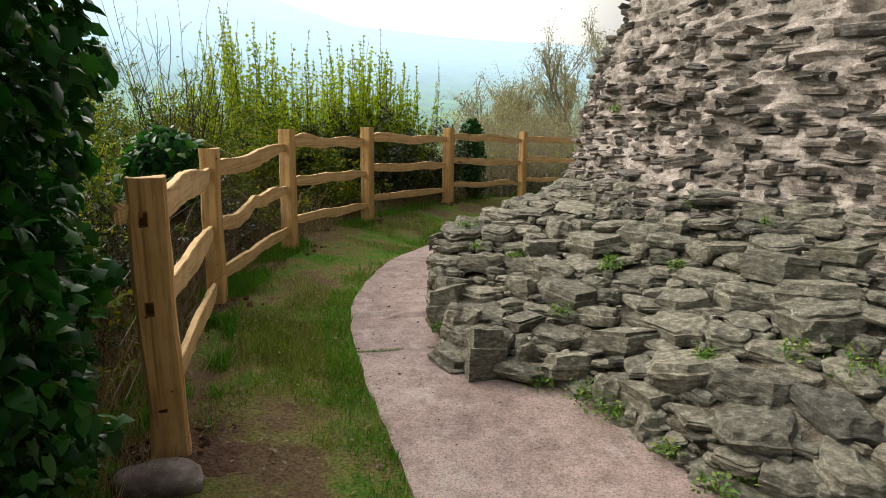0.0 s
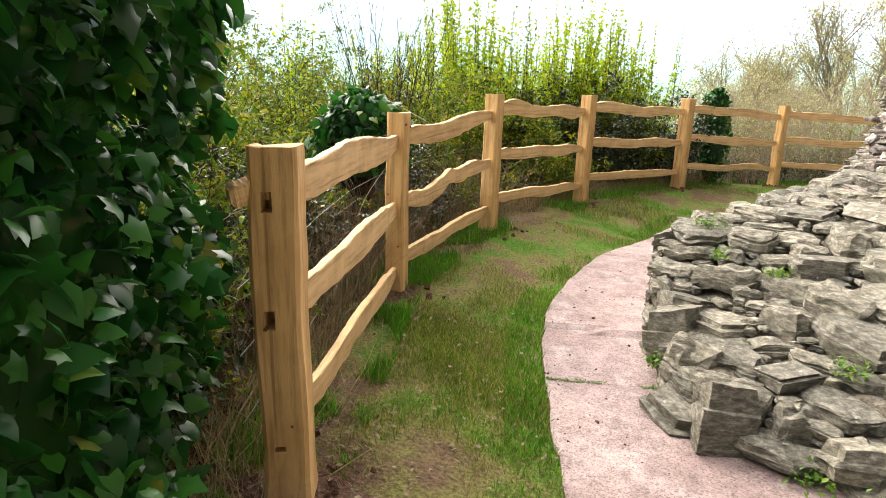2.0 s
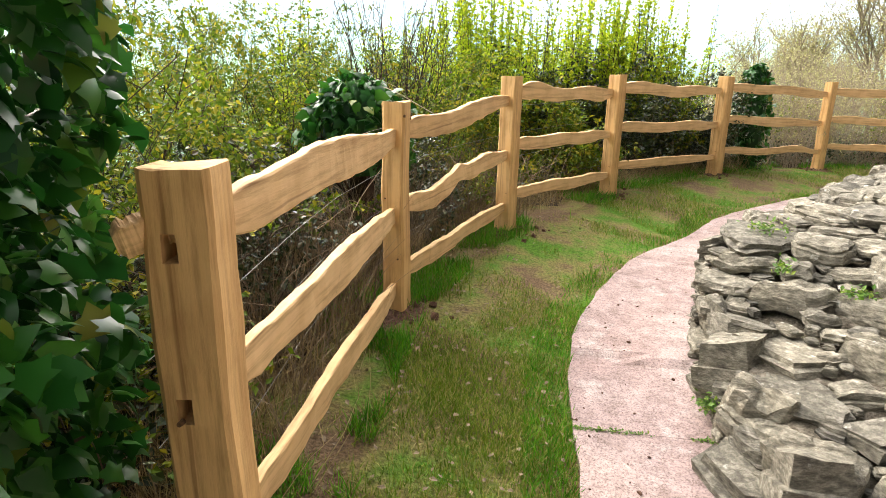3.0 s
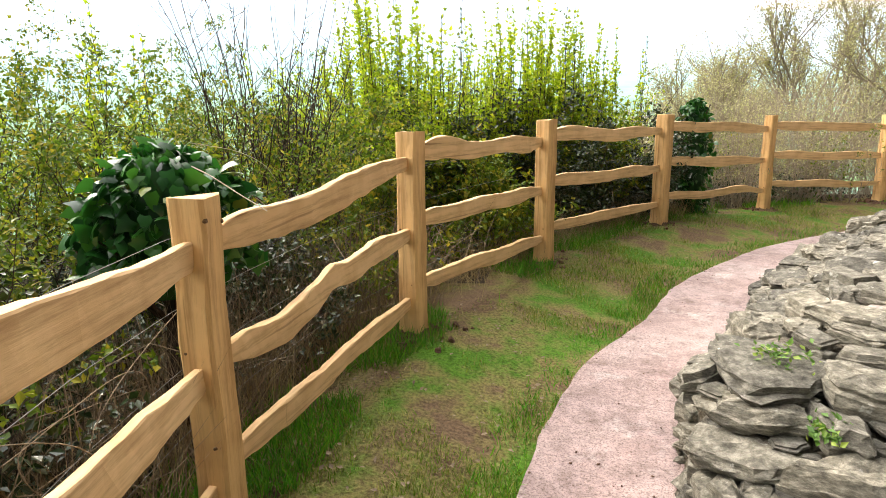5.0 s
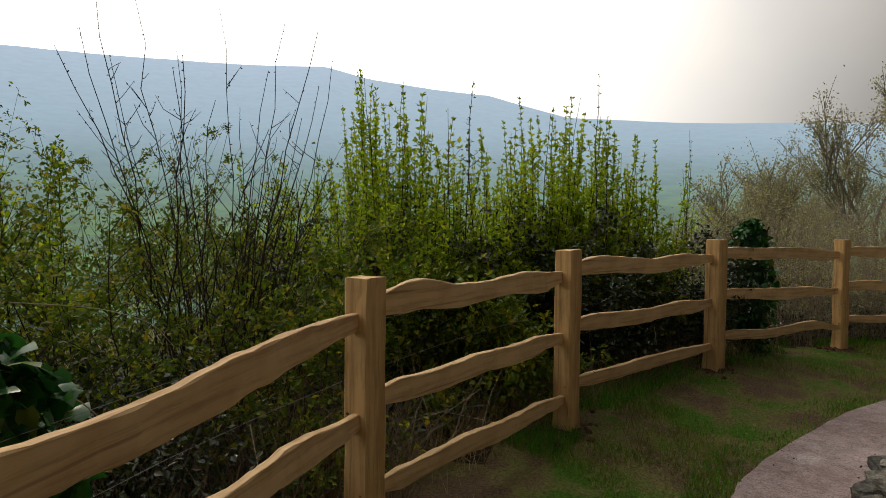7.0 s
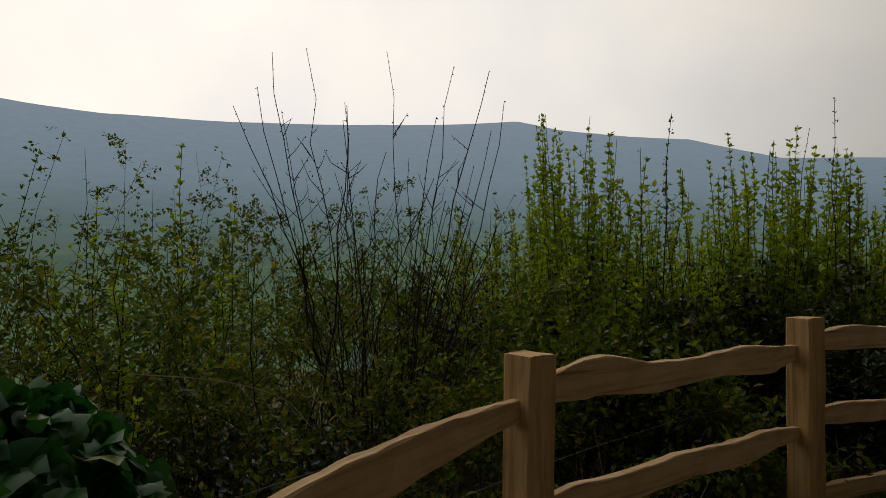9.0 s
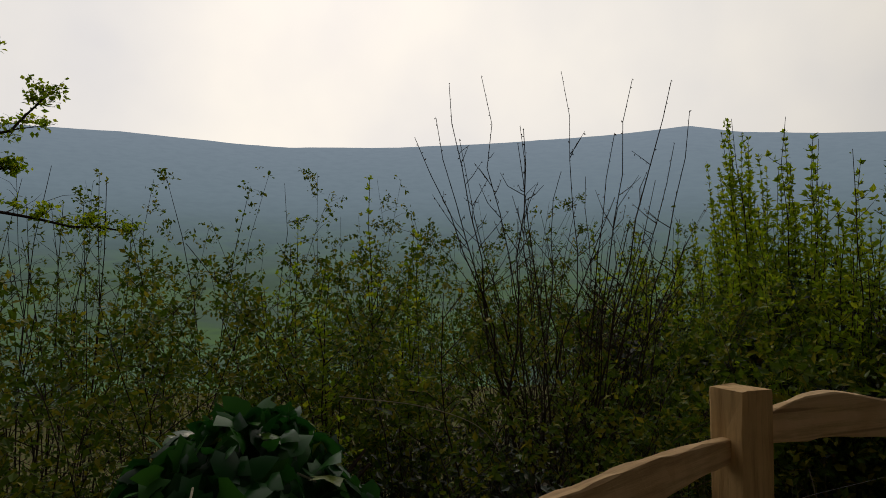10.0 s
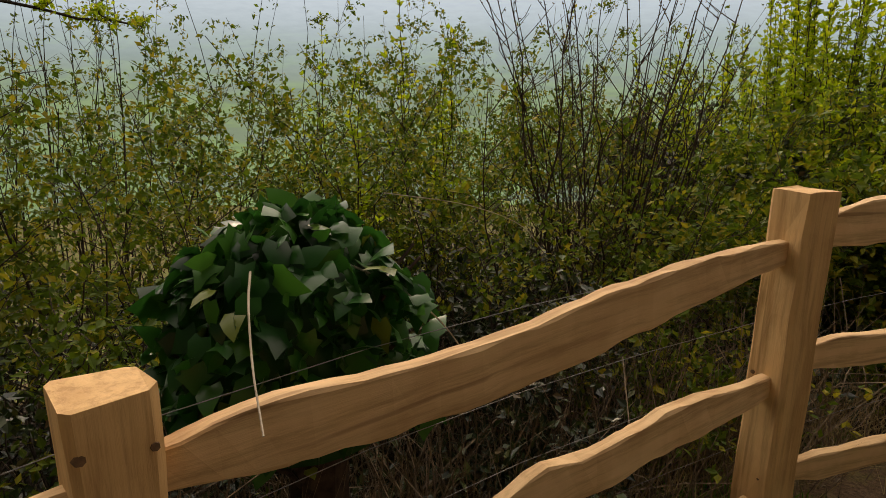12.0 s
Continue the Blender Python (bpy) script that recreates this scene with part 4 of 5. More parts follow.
GREEN = [(-2.65, 10.3, 2.95, 26, 0.42), (-2.1, 9.25, 2.45, 16, 0.36), (-3.05, 10.9, 2.85, 22, 0.42), (-1.45, 10.65, 2.62, 22, 0.40), (-1.3, 11.5, 2.85, 24, 0.45), (-0.75, 11.35, 2.5, 20, 0.40), (-0.3, 12.0, 2.3, 16, 0.35),
         (-2.0, 11.7, 2.2, 18, 0.45), (-3.5, 11.9, 2.6, 18, 0.45), (-1.75, 9.9, 1.9, 16, 0.35), (-2.3, 12.6, 2.5, 18, 0.5), (-0.9, 12.6, 2.6, 18, 0.45), (-3.3, 9.7, 2.0, 16, 0.4), (-3.9, 10.6, 2.1, 16, 0.45)]
for i, (x, y, top, c, r5) in enumerate(GREEN):
    spires("coppice_shrub", "upright leafy shrub with bright yellow-green spring leaves", x, y, top - gz(x, y) + 0.03, int(c * 1.35), r5 * 1.15, 40 + i)
for i, (x, y, top) in enumerate([(-0.81, 10.9, 2.9), (-1.82, 9.1, 2.5), (0.15, 12.2, 2.5), (-1.7, 9.3, 2.3)]):
    spires("tall_sapling", "single thin sapling rising above the hedge with a small leafy tip", x, y, top - gz(x, y), 2, 0.06, 70 + i, THORN, 0.03, 0.09)
LOWGREEN = [(-2.7, 8.4, 1.5), (-2.1, 9.6, 1.6), (-1.4, 10.4, 1.6), (-0.6, 11.0, 1.5), (-3.4, 9.5, 1.8), (-2.8, 10.2, 1.8), (-1.9, 9.0, 1.2), (-0.9, 10.3, 1.25), (-0.1, 11.2, 1.3), (-1.6, 9.7, 1.2)]
for i, (x, y, h) in enumerate(LOWGREEN):
    shrub("hedge_bush", "dense low hedge bush with dark green leaves", x, y, h, 26, 0.75, 80 + i, BRAMBLE if i % 3 else THORN, 8000, 0.055, 0.005, 0.16, 6, 0.35, None, (0, 0), 0.3, 0.02, 0.06, group="hedge shrubs")
for i, (x, y, h) in enumerate([(-2.62, 4.35, 1.0), (-2.62, 3.75, 0.85), (-2.72, 4.8, 1.1), (-2.45, 6.5, 0.75), (-2.25, 7.2, 0.8), (-2.75, 6.9, 1.0)]):
    shrub("hedge_bush", "low tangled bush with yellow-green leaves behind the fence", x, y, h, 24, 0.42, 400 + i, THORN if i % 3 == 1 else BRAMBLE, 2600, 0.04, 0.004, 0.14, 7, 0.3, None, (0, 0), 0.3, 0.02, 0.05, group="hedge shrubs")
# bare clump
bare = thing("bare_shrub", (-2.95, 7.7, gz(-2.95, 7.7) - 0.03), "bare shrub of long thin whippy twigs with buds", "shrub", "hedge shrubs")
rs = random.Random(120)
bits, nodes = [], []
whips = [(-0.55, -0.5, 2.30), (-0.5, -0.38, 2.42), (-0.42, -0.36, 2.62), (-0.28, -0.28, 2.63), (0.07, 0.02, 2.64), (0.36, 0.22, 2.57), (0.52, 0.33, 2.57), (0.62, 0.35, 2.35), (0.25, 0.2, 2.3), (-0.1, -0.15, 2.35)]
whips += [(rs.gauss(0, 0.38), rs.gauss(0, 0.36), rs.uniform(1.5, 2.35)) for _ in range(22)]
for k, (tx, ty, tz) in enumerate(whips):
    h = tz + 0.03 - gz(-2.95, 7.7)
    ts = np.linspace(0, 1, 12)
    sway = [rs.gauss(0, 0.035) for _ in range(2)]
    pts = np.stack([tx * ts ** 0.85 + sway[0] * np.sin(ts * 3.1) + 0.11 * rs.gauss(0, 1) * (1 - ts), ty * ts ** 0.85 + sway[1] * np.sin(ts * 3.1) + 0.11 * rs.gauss(0, 1) * (1 - ts), h * ts], -1)
    pts += np.array([[rs.gauss(0, 0.013) for _ in range(3)] for _ in ts])
    bits.append(tube(pts, np.linspace(0.006, 0.0016, 12) * rs.uniform(0.8, 1.2), 5))
    for q in np.arange(0.35, 1.0, 0.018):
        nodes.append([np.interp(q, ts, pts[:, c]) for c in range(3)])
    for _ in range(11):
        q = rs.uniform(0.25, 0.85)
        o = np.array([np.interp(q, ts, pts[:, c]) for c in range(3)])
        a2, ln = rs.uniform(0, 6.283), rs.uniform(0.15, 0.75) * (1.1 - q)
        tip = o + ln * np.array([math.cos(a2) * 0.75, math.sin(a2) * 0.75, rs.uniform(0.5, 1.1)])
        bits.append(tube([o, (o + tip) / 2 + np.array([rs.gauss(0, 0.012), rs.gauss(0, 0.012), -0.01]), tip], [0.0028, 0.0022, 0.0012], 3))
        nodes += [o + (tip - o) * w2 for w2 in np.arange(0.2, 1.01, 0.04 / ln)]
part("branchwork", mesh_from("branchwork", *join(bits), TWIG), bare)
nodes = np.array(nodes)
part("bud", mesh_from("bud", *leaves(LEAF_OVAL, nodes, 0.013, 0.8), DEAD), bare)
shrub("bare_shrub", "bare shrub of thin dark twigs", -3.6, 8.5, 2.3, 14, 0.8, 121, THORN, 500, 0.028, 0.006, 0.12, 8, 0.35, group="hedge shrubs")
# thorny thicket along the bank
THICK = [(-3.2, 6.6, 1.7), (-3.6, 5.9, 1.75), (-3.5, 7.3, 1.9), (-4.1, 7.9, 2.1), (-4.2, 6.7, 2.1), (-4.4, 5.6, 1.9), (-3.9, 4.9, 1.8), (-2.9, 8.9, 1.9), (-4.6, 8.8, 2.5), (-4.9, 7.4, 2.3), (-2.6, 7.7, 1.3), (-4.9, 9.9, 2.9), (-5.2, 6.4, 2.4),
         (-4.0, 9.8, 2.4), (-5.6, 8.2, 3.1), (-5.8, 7.0, 3.0), (-6.0, 9.5, 3.4), (-5.4, 10.8, 3.4), (-4.4, 11.5, 3.0), (-6.3, 6.0, 3.1), (-2.8, 3.85, 1.5), (-3.1, 4.6, 1.7), (-2.95, 5.15, 1.3)]
for i, (x, y, h) in enumerate(THICK):
    shrub("thorn_bush", "tangled thorn bush coming into small green leaf", x, y, h, 20, 0.7, 150 + i, THORN, 3600, 0.036, 0.005, 0.22, 11, 0.42, None, (0, 0), 0.3, 0.4, 0.03, group="hedge shrubs")
for x, y, top, c in ((-3.62, 7.08, 2.15, 5), (-4.3, 6.95, 1.95, 4), (-3.3, 6.5, 1.6, 4)):
    spires("leafy_shoot", "tall leafy shoot rising over the thicket", x, y, top - gz(x, y), c, 0.14, int(171 - x * 10), SPRING, 0.038)
for i, (x, y, h) in enumerate([(-4.6, 4.4, 2.5), (-5.2, 5.2, 2.6), (-5.6, 5.9, 2.7), (-4.9, 3.7, 2.6), (-4.4, 2.9, 2.2), (-3.9, 3.6, 1.7)]):
    shrub("bare_shrub", "thin grey leafless shrub with upright twigs", x, y, h, 22, 0.6, 190 + i, THORN, 700, 0.03, 0.005, 0.07, 7, 0.35, group="hedge shrubs")
# hawthorn limbs that reach into view
HX, HY = -5.35, 4.35
haw = thing("hawthorn_tree", (HX, HY, gz(HX, HY)), "hawthorn with spreading dark limbs and small fresh leaves", "tree")
rs = random.Random(5)
HB = gz(HX, HY)
part("trunk", mesh_from("trunk", *tube([(0, 0, 0), (0.03, -0.03, 1.1), (-0.04, 0.0, 2.3), (0.0, 0.05, 3.6)], [0.075, 0.06, 0.04, 0.015], 8), TWIG), haw)
bits, along = [], []
HAW_LIMBS = [[(0, 0, 1.75), (0.23, 0.4, 2.34), (0.25, 1.02, 2.28), (0.31, 1.39, 2.60)], [(0, 0, 1.75), (0.2, 0.4, 2.0), (0.26, 1.07, 1.92), (0.4, 1.8, 1.83)], [(0, 0, 2.1), (0.23, 0.5, 2.6), (0.26, 1.09, 2.83)],
         [(0, 0, 1.3), (0.2, 0.43, 1.55), (0.3, 0.9, 1.75)], [(0, 0, 2.4), (0.2, 0.5, 3.0), (0.3, 0.9, 3.3)], [(0, 0, 2.0), (-0.4, -0.6, 2.8), (-0.5, -1.0, 3.2)], [(0, 0, 2.6), (-0.5, 0.3, 3.2), (-0.7, 0.6, 3.7)], [(0, 0, 2.0), (0.25, 0.75, 2.1), (0.3, 1.25, 2.15)]]
for limb in HAW_LIMBS:
    pts = smooth_line([(x, y, z - HB if k else z) for k, (x, y, z) in enumerate(limb)], 16)
    pts = pts + np.array([[rs.gauss(0, 0.012) for _ in range(3)] for _ in range(16)])
    bits.append(tube(pts, np.linspace(0.02, 0.005, 16), 5))
    for k in range(5, 16):
        for _ in range(2):
            a2, ln = rs.uniform(0, 6.283), rs.uniform(0.1, 0.42) * (1.25 - k / 16)
            s, al = branchy(pts[k], pts[k] + ln * np.array([math.cos(a2), math.sin(a2), rs.uniform(-0.3, 0.9)]), 0.004, 0.03, rs, 4, 0.12, 5)
            bits += s
            along += al
part("branchwork", mesh_from("branchwork", *join(bits), TWIG), haw)
pts = np.concatenate(along)
pos = np.repeat(pts[rng.integers(0, len(pts), 1100)], 6, 0) + rng.normal(0, 0.02, (6600, 3))
part("crown", mesh_from("crown", *leaves(LEAF_OVAL, pos, 0.036, 0.8), SPRING), haw)

# tan scrub and far trees beyond the far end of the fence
for i in range(26):
    a2 = i / 25
    x, y = 0.7 + 6.5 * a2 + rs.uniform(-0.3, 0.3), 12.4 + 3.0 * a2 + rs.uniform(0, 2.2)
    shrub("scrub_shrub", "dense tan leafless scrub of thin upright stems", x, y, rs.uniform(1.4, 2.1), 46, 0.75, 220 + i, BUD, 1500, 0.03, 0.0042, 0.10, 6, 0.3, TAN_TWIG, group="tan scrub")
def willow(x, y, height, seed):
    """A rounded leafless crown: a short trunk that forks into limbs, boughs and a haze of fine twigs."""
    rs = random.Random(seed)
    ob = thing("willow_tree", (x, y, gz(x, y) - 0.1), "leafless willow with a pale yellow-grey twiggy crown", "tree", "far willows")
    tr = height * 0.28
    part("trunk", mesh_from("trunk", *tube([(0, 0, 0), (0.1, 0.05, tr * 0.6), (0, 0, tr * 1.1)], [0.2, 0.16, 0.12], 8), DEAD), ob)
    bits, ends = [], []
    for _ in range(10):
        a2, lift = rs.uniform(0, 6.283), rs.uniform(0.35, 1.45)
        ln = height * 0.48 * rs.uniform(0.8, 1.1)
        tip = np.array([math.cos(a2) * math.cos(lift) * ln, math.sin(a2) * math.cos(lift) * ln, tr + math.sin(lift) * ln])
        base = np.array([0, 0, tr * rs.uniform(0.7, 1.05)])
        bits.append(tube([base, (base + tip) / 2 + np.array([rs.gauss(0, 0.2), rs.gauss(0, 0.2), 0.2]), tip], [0.08, 0.05, 0.02], 5))
        for _ in range(9):
            k = rs.uniform(0.35, 1.0)
            o = base + (tip - base) * k
            d = (tip - base) / ln + np.array([rs.gauss(0, 0.5), rs.gauss(0, 0.5), rs.uniform(0.1, 0.8)])
            q = o + d / np.linalg.norm(d) * height * rs.uniform(0.12, 0.24)
            bits.append(tube([o, (o + q) / 2, q], [0.03, 0.02, 0.009], 3))
            for _ in range(11):
                k2 = rs.uniform(0.3, 1.0)
                o2 = o + (q - o) * k2
                d2 = d / np.linalg.norm(d) + np.array([rs.gauss(0, 0.6), rs.gauss(0, 0.6), rs.uniform(0.0, 0.7)])
                q2 = o2 + d2 / np.linalg.norm(d2) * rs.uniform(0.4, 1.0)
                bits.append(tube([o2, (o2 + q2) / 2 + np.array([0, 0, 0.04]), q2], [0.011, 0.008, 0.004], 3))
                ends += [o2 + (q2 - o2) * w2 for w2 in (0.4, 0.6, 0.8, 1.0)]
    part("branchwork", mesh_from("branchwork", *join(bits), TAN_TWIG), ob)
    ends = np.array(ends)
    pos = ends[rng.integers(0, len(ends), 15000)] + rng.normal(0, 0.09, (15000, 3))
    part("bud", mesh_from("bud", *leaves(LEAF_OVAL, pos, 0.08, 0.8), BUD), ob)


for i, (x, y, h) in enumerate([(4.6, 25, 6.6), (7.0, 25, 8.6), (10.5, 25, 9.6), (14, 25, 10), (5.8, 31, 9), (9, 32, 11), (17.5, 27, 11), (2.6, 28, 6.2)]):
    willow(x, y, h, 300 + i)
for i in range(9):
    k = i / 8
    x, y = 1.3 + 5.2 * k, 12.75 + 1.9 * k + rs.uniform(-0.1, 0.3)
    shrub("scrub_shrub", "low dense tan scrub just behind the fence", x, y, rs.uniform(0.9, 1.3), 30, 0.55, 500 + i, BUD if i % 3 else THORN, 1500, 0.03, 0.004, 0.12, 7, 0.35, TAN_TWIG, low=0.03, group="tan scrub")
# blossom sprays near the far posts
blo = thing("blossom_shrub", (0.0, 12.6, gz(0, 12.6)), "small shrub dotted with white blossom", "shrub")
bits, along = [], []
for _ in range(10):
    s, al = branchy((0, 0, 0), (rs.gauss(0, 0.4), rs.gauss(0, 0.3), rs.uniform(1.5, 2.2)), 0.007, 0.1, rs, 7, 0.3)
    bits += s
    along += al
part("branchwork", mesh_from("branchwork", *join(bits), TWIG), blo)
pts = np.concatenate(along)
part("blossom", mesh_from("blossom", *leaves(LEAF_OVAL, pts[rng.integers(0, len(pts), 160)], 0.05), BLOSSOM), blo)
part("foliage", mesh_from("foliage", *leaves(LEAF_OVAL, pts[rng.integers(0, len(pts), 500)] + rng.normal(0, 0.04, (500, 3)), 0.04), SPRING), blo)


# ---- ivy ----
def ivy(name, label, x, y, rx, ry, height, count, seed, size, z_low=0.0, trunk_r=0.07, single=0, crown_from=0.0):
    """Ivy over a stump or bush: outer leaves hang on an uneven rounded mass and face outwards."""
    z0 = gz(x, y)
    ob = thing(name, (x, y, z0), label, "ivy")
    rs = random.Random(seed)
    u = rng.uniform(0, 6.283, count)
    hz = crown_from + (1 - crown_from) * rng.random(count) ** 0.75
    mid_h = 0.55 + 0.2 * crown_from

    def profile(q):
        k = np.where(q > mid_h, (q - mid_h) / (1.0 - mid_h), (mid_h - q) / (mid_h - crown_from + 0.25))
        return np.sqrt(np.clip(1 - np.abs(k) ** 2.3, 0.01, 1))

    prof = profile(hz)
    lump = np.array([1 + 0.30 * noise.noise((math.cos(a2) * 1.6, math.sin(a2) * 1.6, h * height * 2.2 + seed)) + 0.16 * noise.noise((math.cos(a2) * 5, math.sin(a2) * 5, h * height * 6 + seed)) for a2, h in zip(u, hz)])
    rr = prof * lump * np.where(rng.random(count) < 0.75, rng.uniform(0.9, 1.04, count), rng.uniform(0.6, 0.9, count))
    pos = np.stack([np.cos(u) * rx * rr, np.sin(u) * ry * rr, hz * height], -1)
    rot = rotations(rng.normal(0, 0.7, count), rng.normal(0.7, 0.65, count), u + rng.normal(0, 0.9, count))
    sz = size * rng.uniform(0.55, 1.3, count)
    half = single + int((count - single) * 0.75)
    lobed = scatter(LEAF_IVY, pos[half:], rot[half:], sz[half:])
    tagged(part("foliage", mesh_from("foliage", *lobed, IVY, True), ob, "lobed young ivy leaves"), kind="stuff")
    v, f = scatter(LEAF_HEART, pos[single:half], rot[single:half], sz[single:half])
    tagged(part("foliage", mesh_from("foliage", v, f, IVY, True), ob, "glossy dark green ivy leaves"), kind="stuff")
    leaf_me = [mesh_from("leaf", *LEAF_IVY, IVY, True), mesh_from("leaf", *LEAF_HEART, IVY, True)] if single else None
    for k in range(single):
        part("leaf", leaf_me[1 if k % 3 else 0], ob, "", Matrix.LocRotScale(Vector(pos[k]), Matrix(rot[k].tolist()).to_quaternion(), Vector((sz[k],) * 3)))
    bits = [tube([(0, 0, -0.05), (0.03, 0.02, height * 0.45), (0, 0, height * 0.85)], [trunk_r, trunk_r * 0.8, trunk_r * 0.4], 8)]
    for k in range(26):
        a2 = rs.uniform(0, 6.283)
        h = rs.uniform(crown_from, 0.95) * height
        bits.append(tube([(0, 0, h * 0.6), (math.cos(a2) * rx * 0.5, math.sin(a2) * ry * 0.5, h * 0.85), (math.cos(a2) * rx * 0.95, math.sin(a2) * ry * 0.95, h)], [0.012, 0.008, 0.004], 4))
    part("branchwork", mesh_from("branchwork", *join(bits), TWIG), ob)
    # dark dense inside
    cu, ch = np.meshgrid(np.linspace(0, 2 * np.pi, 21)[:-1], np.linspace(0, 1, 10))
    hh = crown_from + (1 - crown_from) * ch
    pr = profile(hh) * 0.74
    cv = np.stack([np.cos(cu) * rx * pr, np.sin(cu) * ry * pr, hh * height * 0.96], -1).reshape(-1, 3)
    cf = [(r2 * 20 + c2, r2 * 20 + (c2 + 1) % 20, (r2 + 1) * 20 + (c2 + 1) % 20, (r2 + 1) * 20 + c2) for r2 in range(9) for c2 in range(20)]
    part("ivy_heart", mesh_from("ivy_heart", cv, cf, IVY), ob)
    return ob


ivy("ivy_bush", "tall dense bush of glossy dark green ivy beside the end post", -2.42, 2.5, 0.72, 0.98, 2.75, 17000, 3, 0.068, single=300)
ivy("ivy_stump", "ivy-covered stump with pale trailing runners behind the fence", -2.44, 5.74, 0.31, 0.33, 1.21, 850, 9, 0.075, crown_from=0.55, trunk_r=0.1, single=140)
ivy("ivy_post", "slim dark ivy-clad stump behind the fence", 0.80, 11.75, 0.22, 0.22, 1.42, 900, 15, 0.07, trunk_r=0.06)

# ---- undergrowth behind the fence ----
count = 60000
t = rng.random(count)
base_line = smooth_line(LINE[2:10], 400)
pick = base_line[(t * 399).astype(int)]
tan = np.gradient(base_line, axis=0)[(t * 399).astype(int)]
out_n = np.stack([-tan[:, 1], tan[:, 0]], -1)
out_n /= np.linalg.norm(out_n, axis=1)[:, None]
off = 0.35 + 2.6 * rng.random(count) ** 0.8
xy = pick + out_n * off[:, None]
mound = np.clip(0.25 + 0.38 * np.clip(off - 0.4, 0, 1.6), 0, 0.9) * np.array([0.75 + 0.5 * noise.noise((x * 1.3, y * 1.3, 4)) for x, y in xy])
zz = ground_z(xy[:, 0], xy[:, 1]) + mound * rng.random(count) ** 0.55 + 0.02
v, f = leaves(LEAF_OVAL, np.column_stack([xy, zz]), 0.058, 0.55)
bramble = tagged(new("bramble_undergrowth", mesh_from("bramble_undergrowth", v, f, BRAMBLE)), "low tangle of bramble leaves on the bank", "undergrowth", kind="stuff")
bits = []
for k in range(1100):
    i = rs.randrange(30, 399)
    o = rs.uniform(0.25, 2.6)
    nx, ny = -(base_line[min(i + 1, 399)] - base_line[i - 1])[1], (base_line[min(i + 1, 399)] - base_line[i - 1])[0]
    q = math.hypot(nx, ny)
    x, y = base_line[i][0] + nx / q * o, base_line[i][1] + ny / q * o
    a2, ln, h = rs.uniform(0, 6.283), rs.uniform(0.4, 1.3), rs.uniform(0.15, 0.75) * (0.5 + 0.4 * min(o, 2))
    z = gz(x, y)
    p = [(x + math.cos(a2) * ln * s, y + math.sin(a2) * ln * s, z + h * 4 * s * (1 - s) + 0.03 * rs.random()) for s in (0, 0.25, 0.5, 0.75, 1.0)]
    p = [w2 for w2 in p if fence_side(np.array([w2[0]]), np.array([w2[1]]))[0][0] < -0.12]
    if len(p) > 2:
        bits.append(tube(p, np.linspace(0.004, 0.002, len(p)), 3))
tagged(new("bramble_stems", mesh_from("bramble_stems", *join(bits), DEAD)), "arching dead bramble stems and brush behind the fence", "brush", kind="stuff")


def blades(name, label, xy, height, width, mat2, lean=0.35):
    c = len(xy)
    z = ground_z(xy[:, 0], xy[:, 1])
    r3 = rotations(rng.normal(0, lean, c), rng.normal(0, lean, c), rng.uniform(0, 6.283, c))
    hh = height * rng.uniform(0.45, 1.3, c)
    size = np.stack([hh * 0.8, np.full(c, width) * rng.uniform(0.7, 1.3, c), hh], -1)
    v, f = scatter(BLADE, np.column_stack([xy, z - 0.004]), r3, size)
    return tagged(new(name, mesh_from(name, v, f, mat2)), label, "grass", kind="stuff")


def verge(count, seed, keep):
    g = np.random.default_rng(seed)
    i = g.integers(2, 158, count)
    nxt = np.clip(i + 1, 0, 169)
    e = EDGE_L[i] + (EDGE_L[nxt] - EDGE_L[i]) * g.random((count, 1))
    tt = g.random((count, 1))
    fl = np.stack([np.interp(e[:, 1], LINE[:, 1], LINE[:, 0]), e[:, 1]], -1)
    beyond = e[:, 1] > 7.5
    side = np.array([-0.78, 0.63])
    fl = np.where(beyond[:, None], e + side * np.minimum(2.0, (e[:, 1] - 7.5)[:, None] * 0.15 + 1.5), fl - np.array([0.35, 0]))
    xy = e * (1 - tt) + fl * tt
    den = np.array([noise.noise((x * 1.1, y * 1.1, 7)) + 0.5 * noise.noise((x * 3.5, y * 3.5, 2)) for x, y in xy])
    return xy[keep(den, tt[:, 0], g.random(count))]


blades("lawn_grass", "short worn grass strip between fence and path", verge(260000, 1, lambda d, t, r: (r < 0.25 + 1.0 * d) & (t > -1)), 0.042, 0.0042, GRASS)
blades("edge_grass", "bright green grass tufts along the path edge", verge(60000, 2, lambda d, t, r: (t < 0.16) & (r < 0.65 + d)), 0.055, 0.005, LUSH)
blades("lush_grass", "thick dark green grass at the foot of the fence", verge(90000, 3, lambda d, t, r: (t > 0.6) & (d > -0.05) & (r < 0.8)), 0.085, 0.006, LUSH, 0.3)
blades("dry_grass", "long dry straw-coloured grass behind the fence", base_line[(rng.random(9000) * 300).astype(int) + 20] + rng.normal(0, 1, (9000, 2)) * 0.16 + np.array([-0.42, 0.1]), 0.30, 0.004, STRAW, 0.45)

stalk_xy = base_line[(rng.random(2600) * 120).astype(int) + 75] + np.array([-0.5, 0.12]) + rng.normal(0, 1, (2600, 2)) * np.array([0.22, 0.2])
blades("dead_stalks", "thin brown dead stalks standing behind the rails", stalk_xy[fence_side(stalk_xy[:, 0], stalk_xy[:, 1])[0] < -0.1], 0.62, 0.005, DEAD, 0.28)

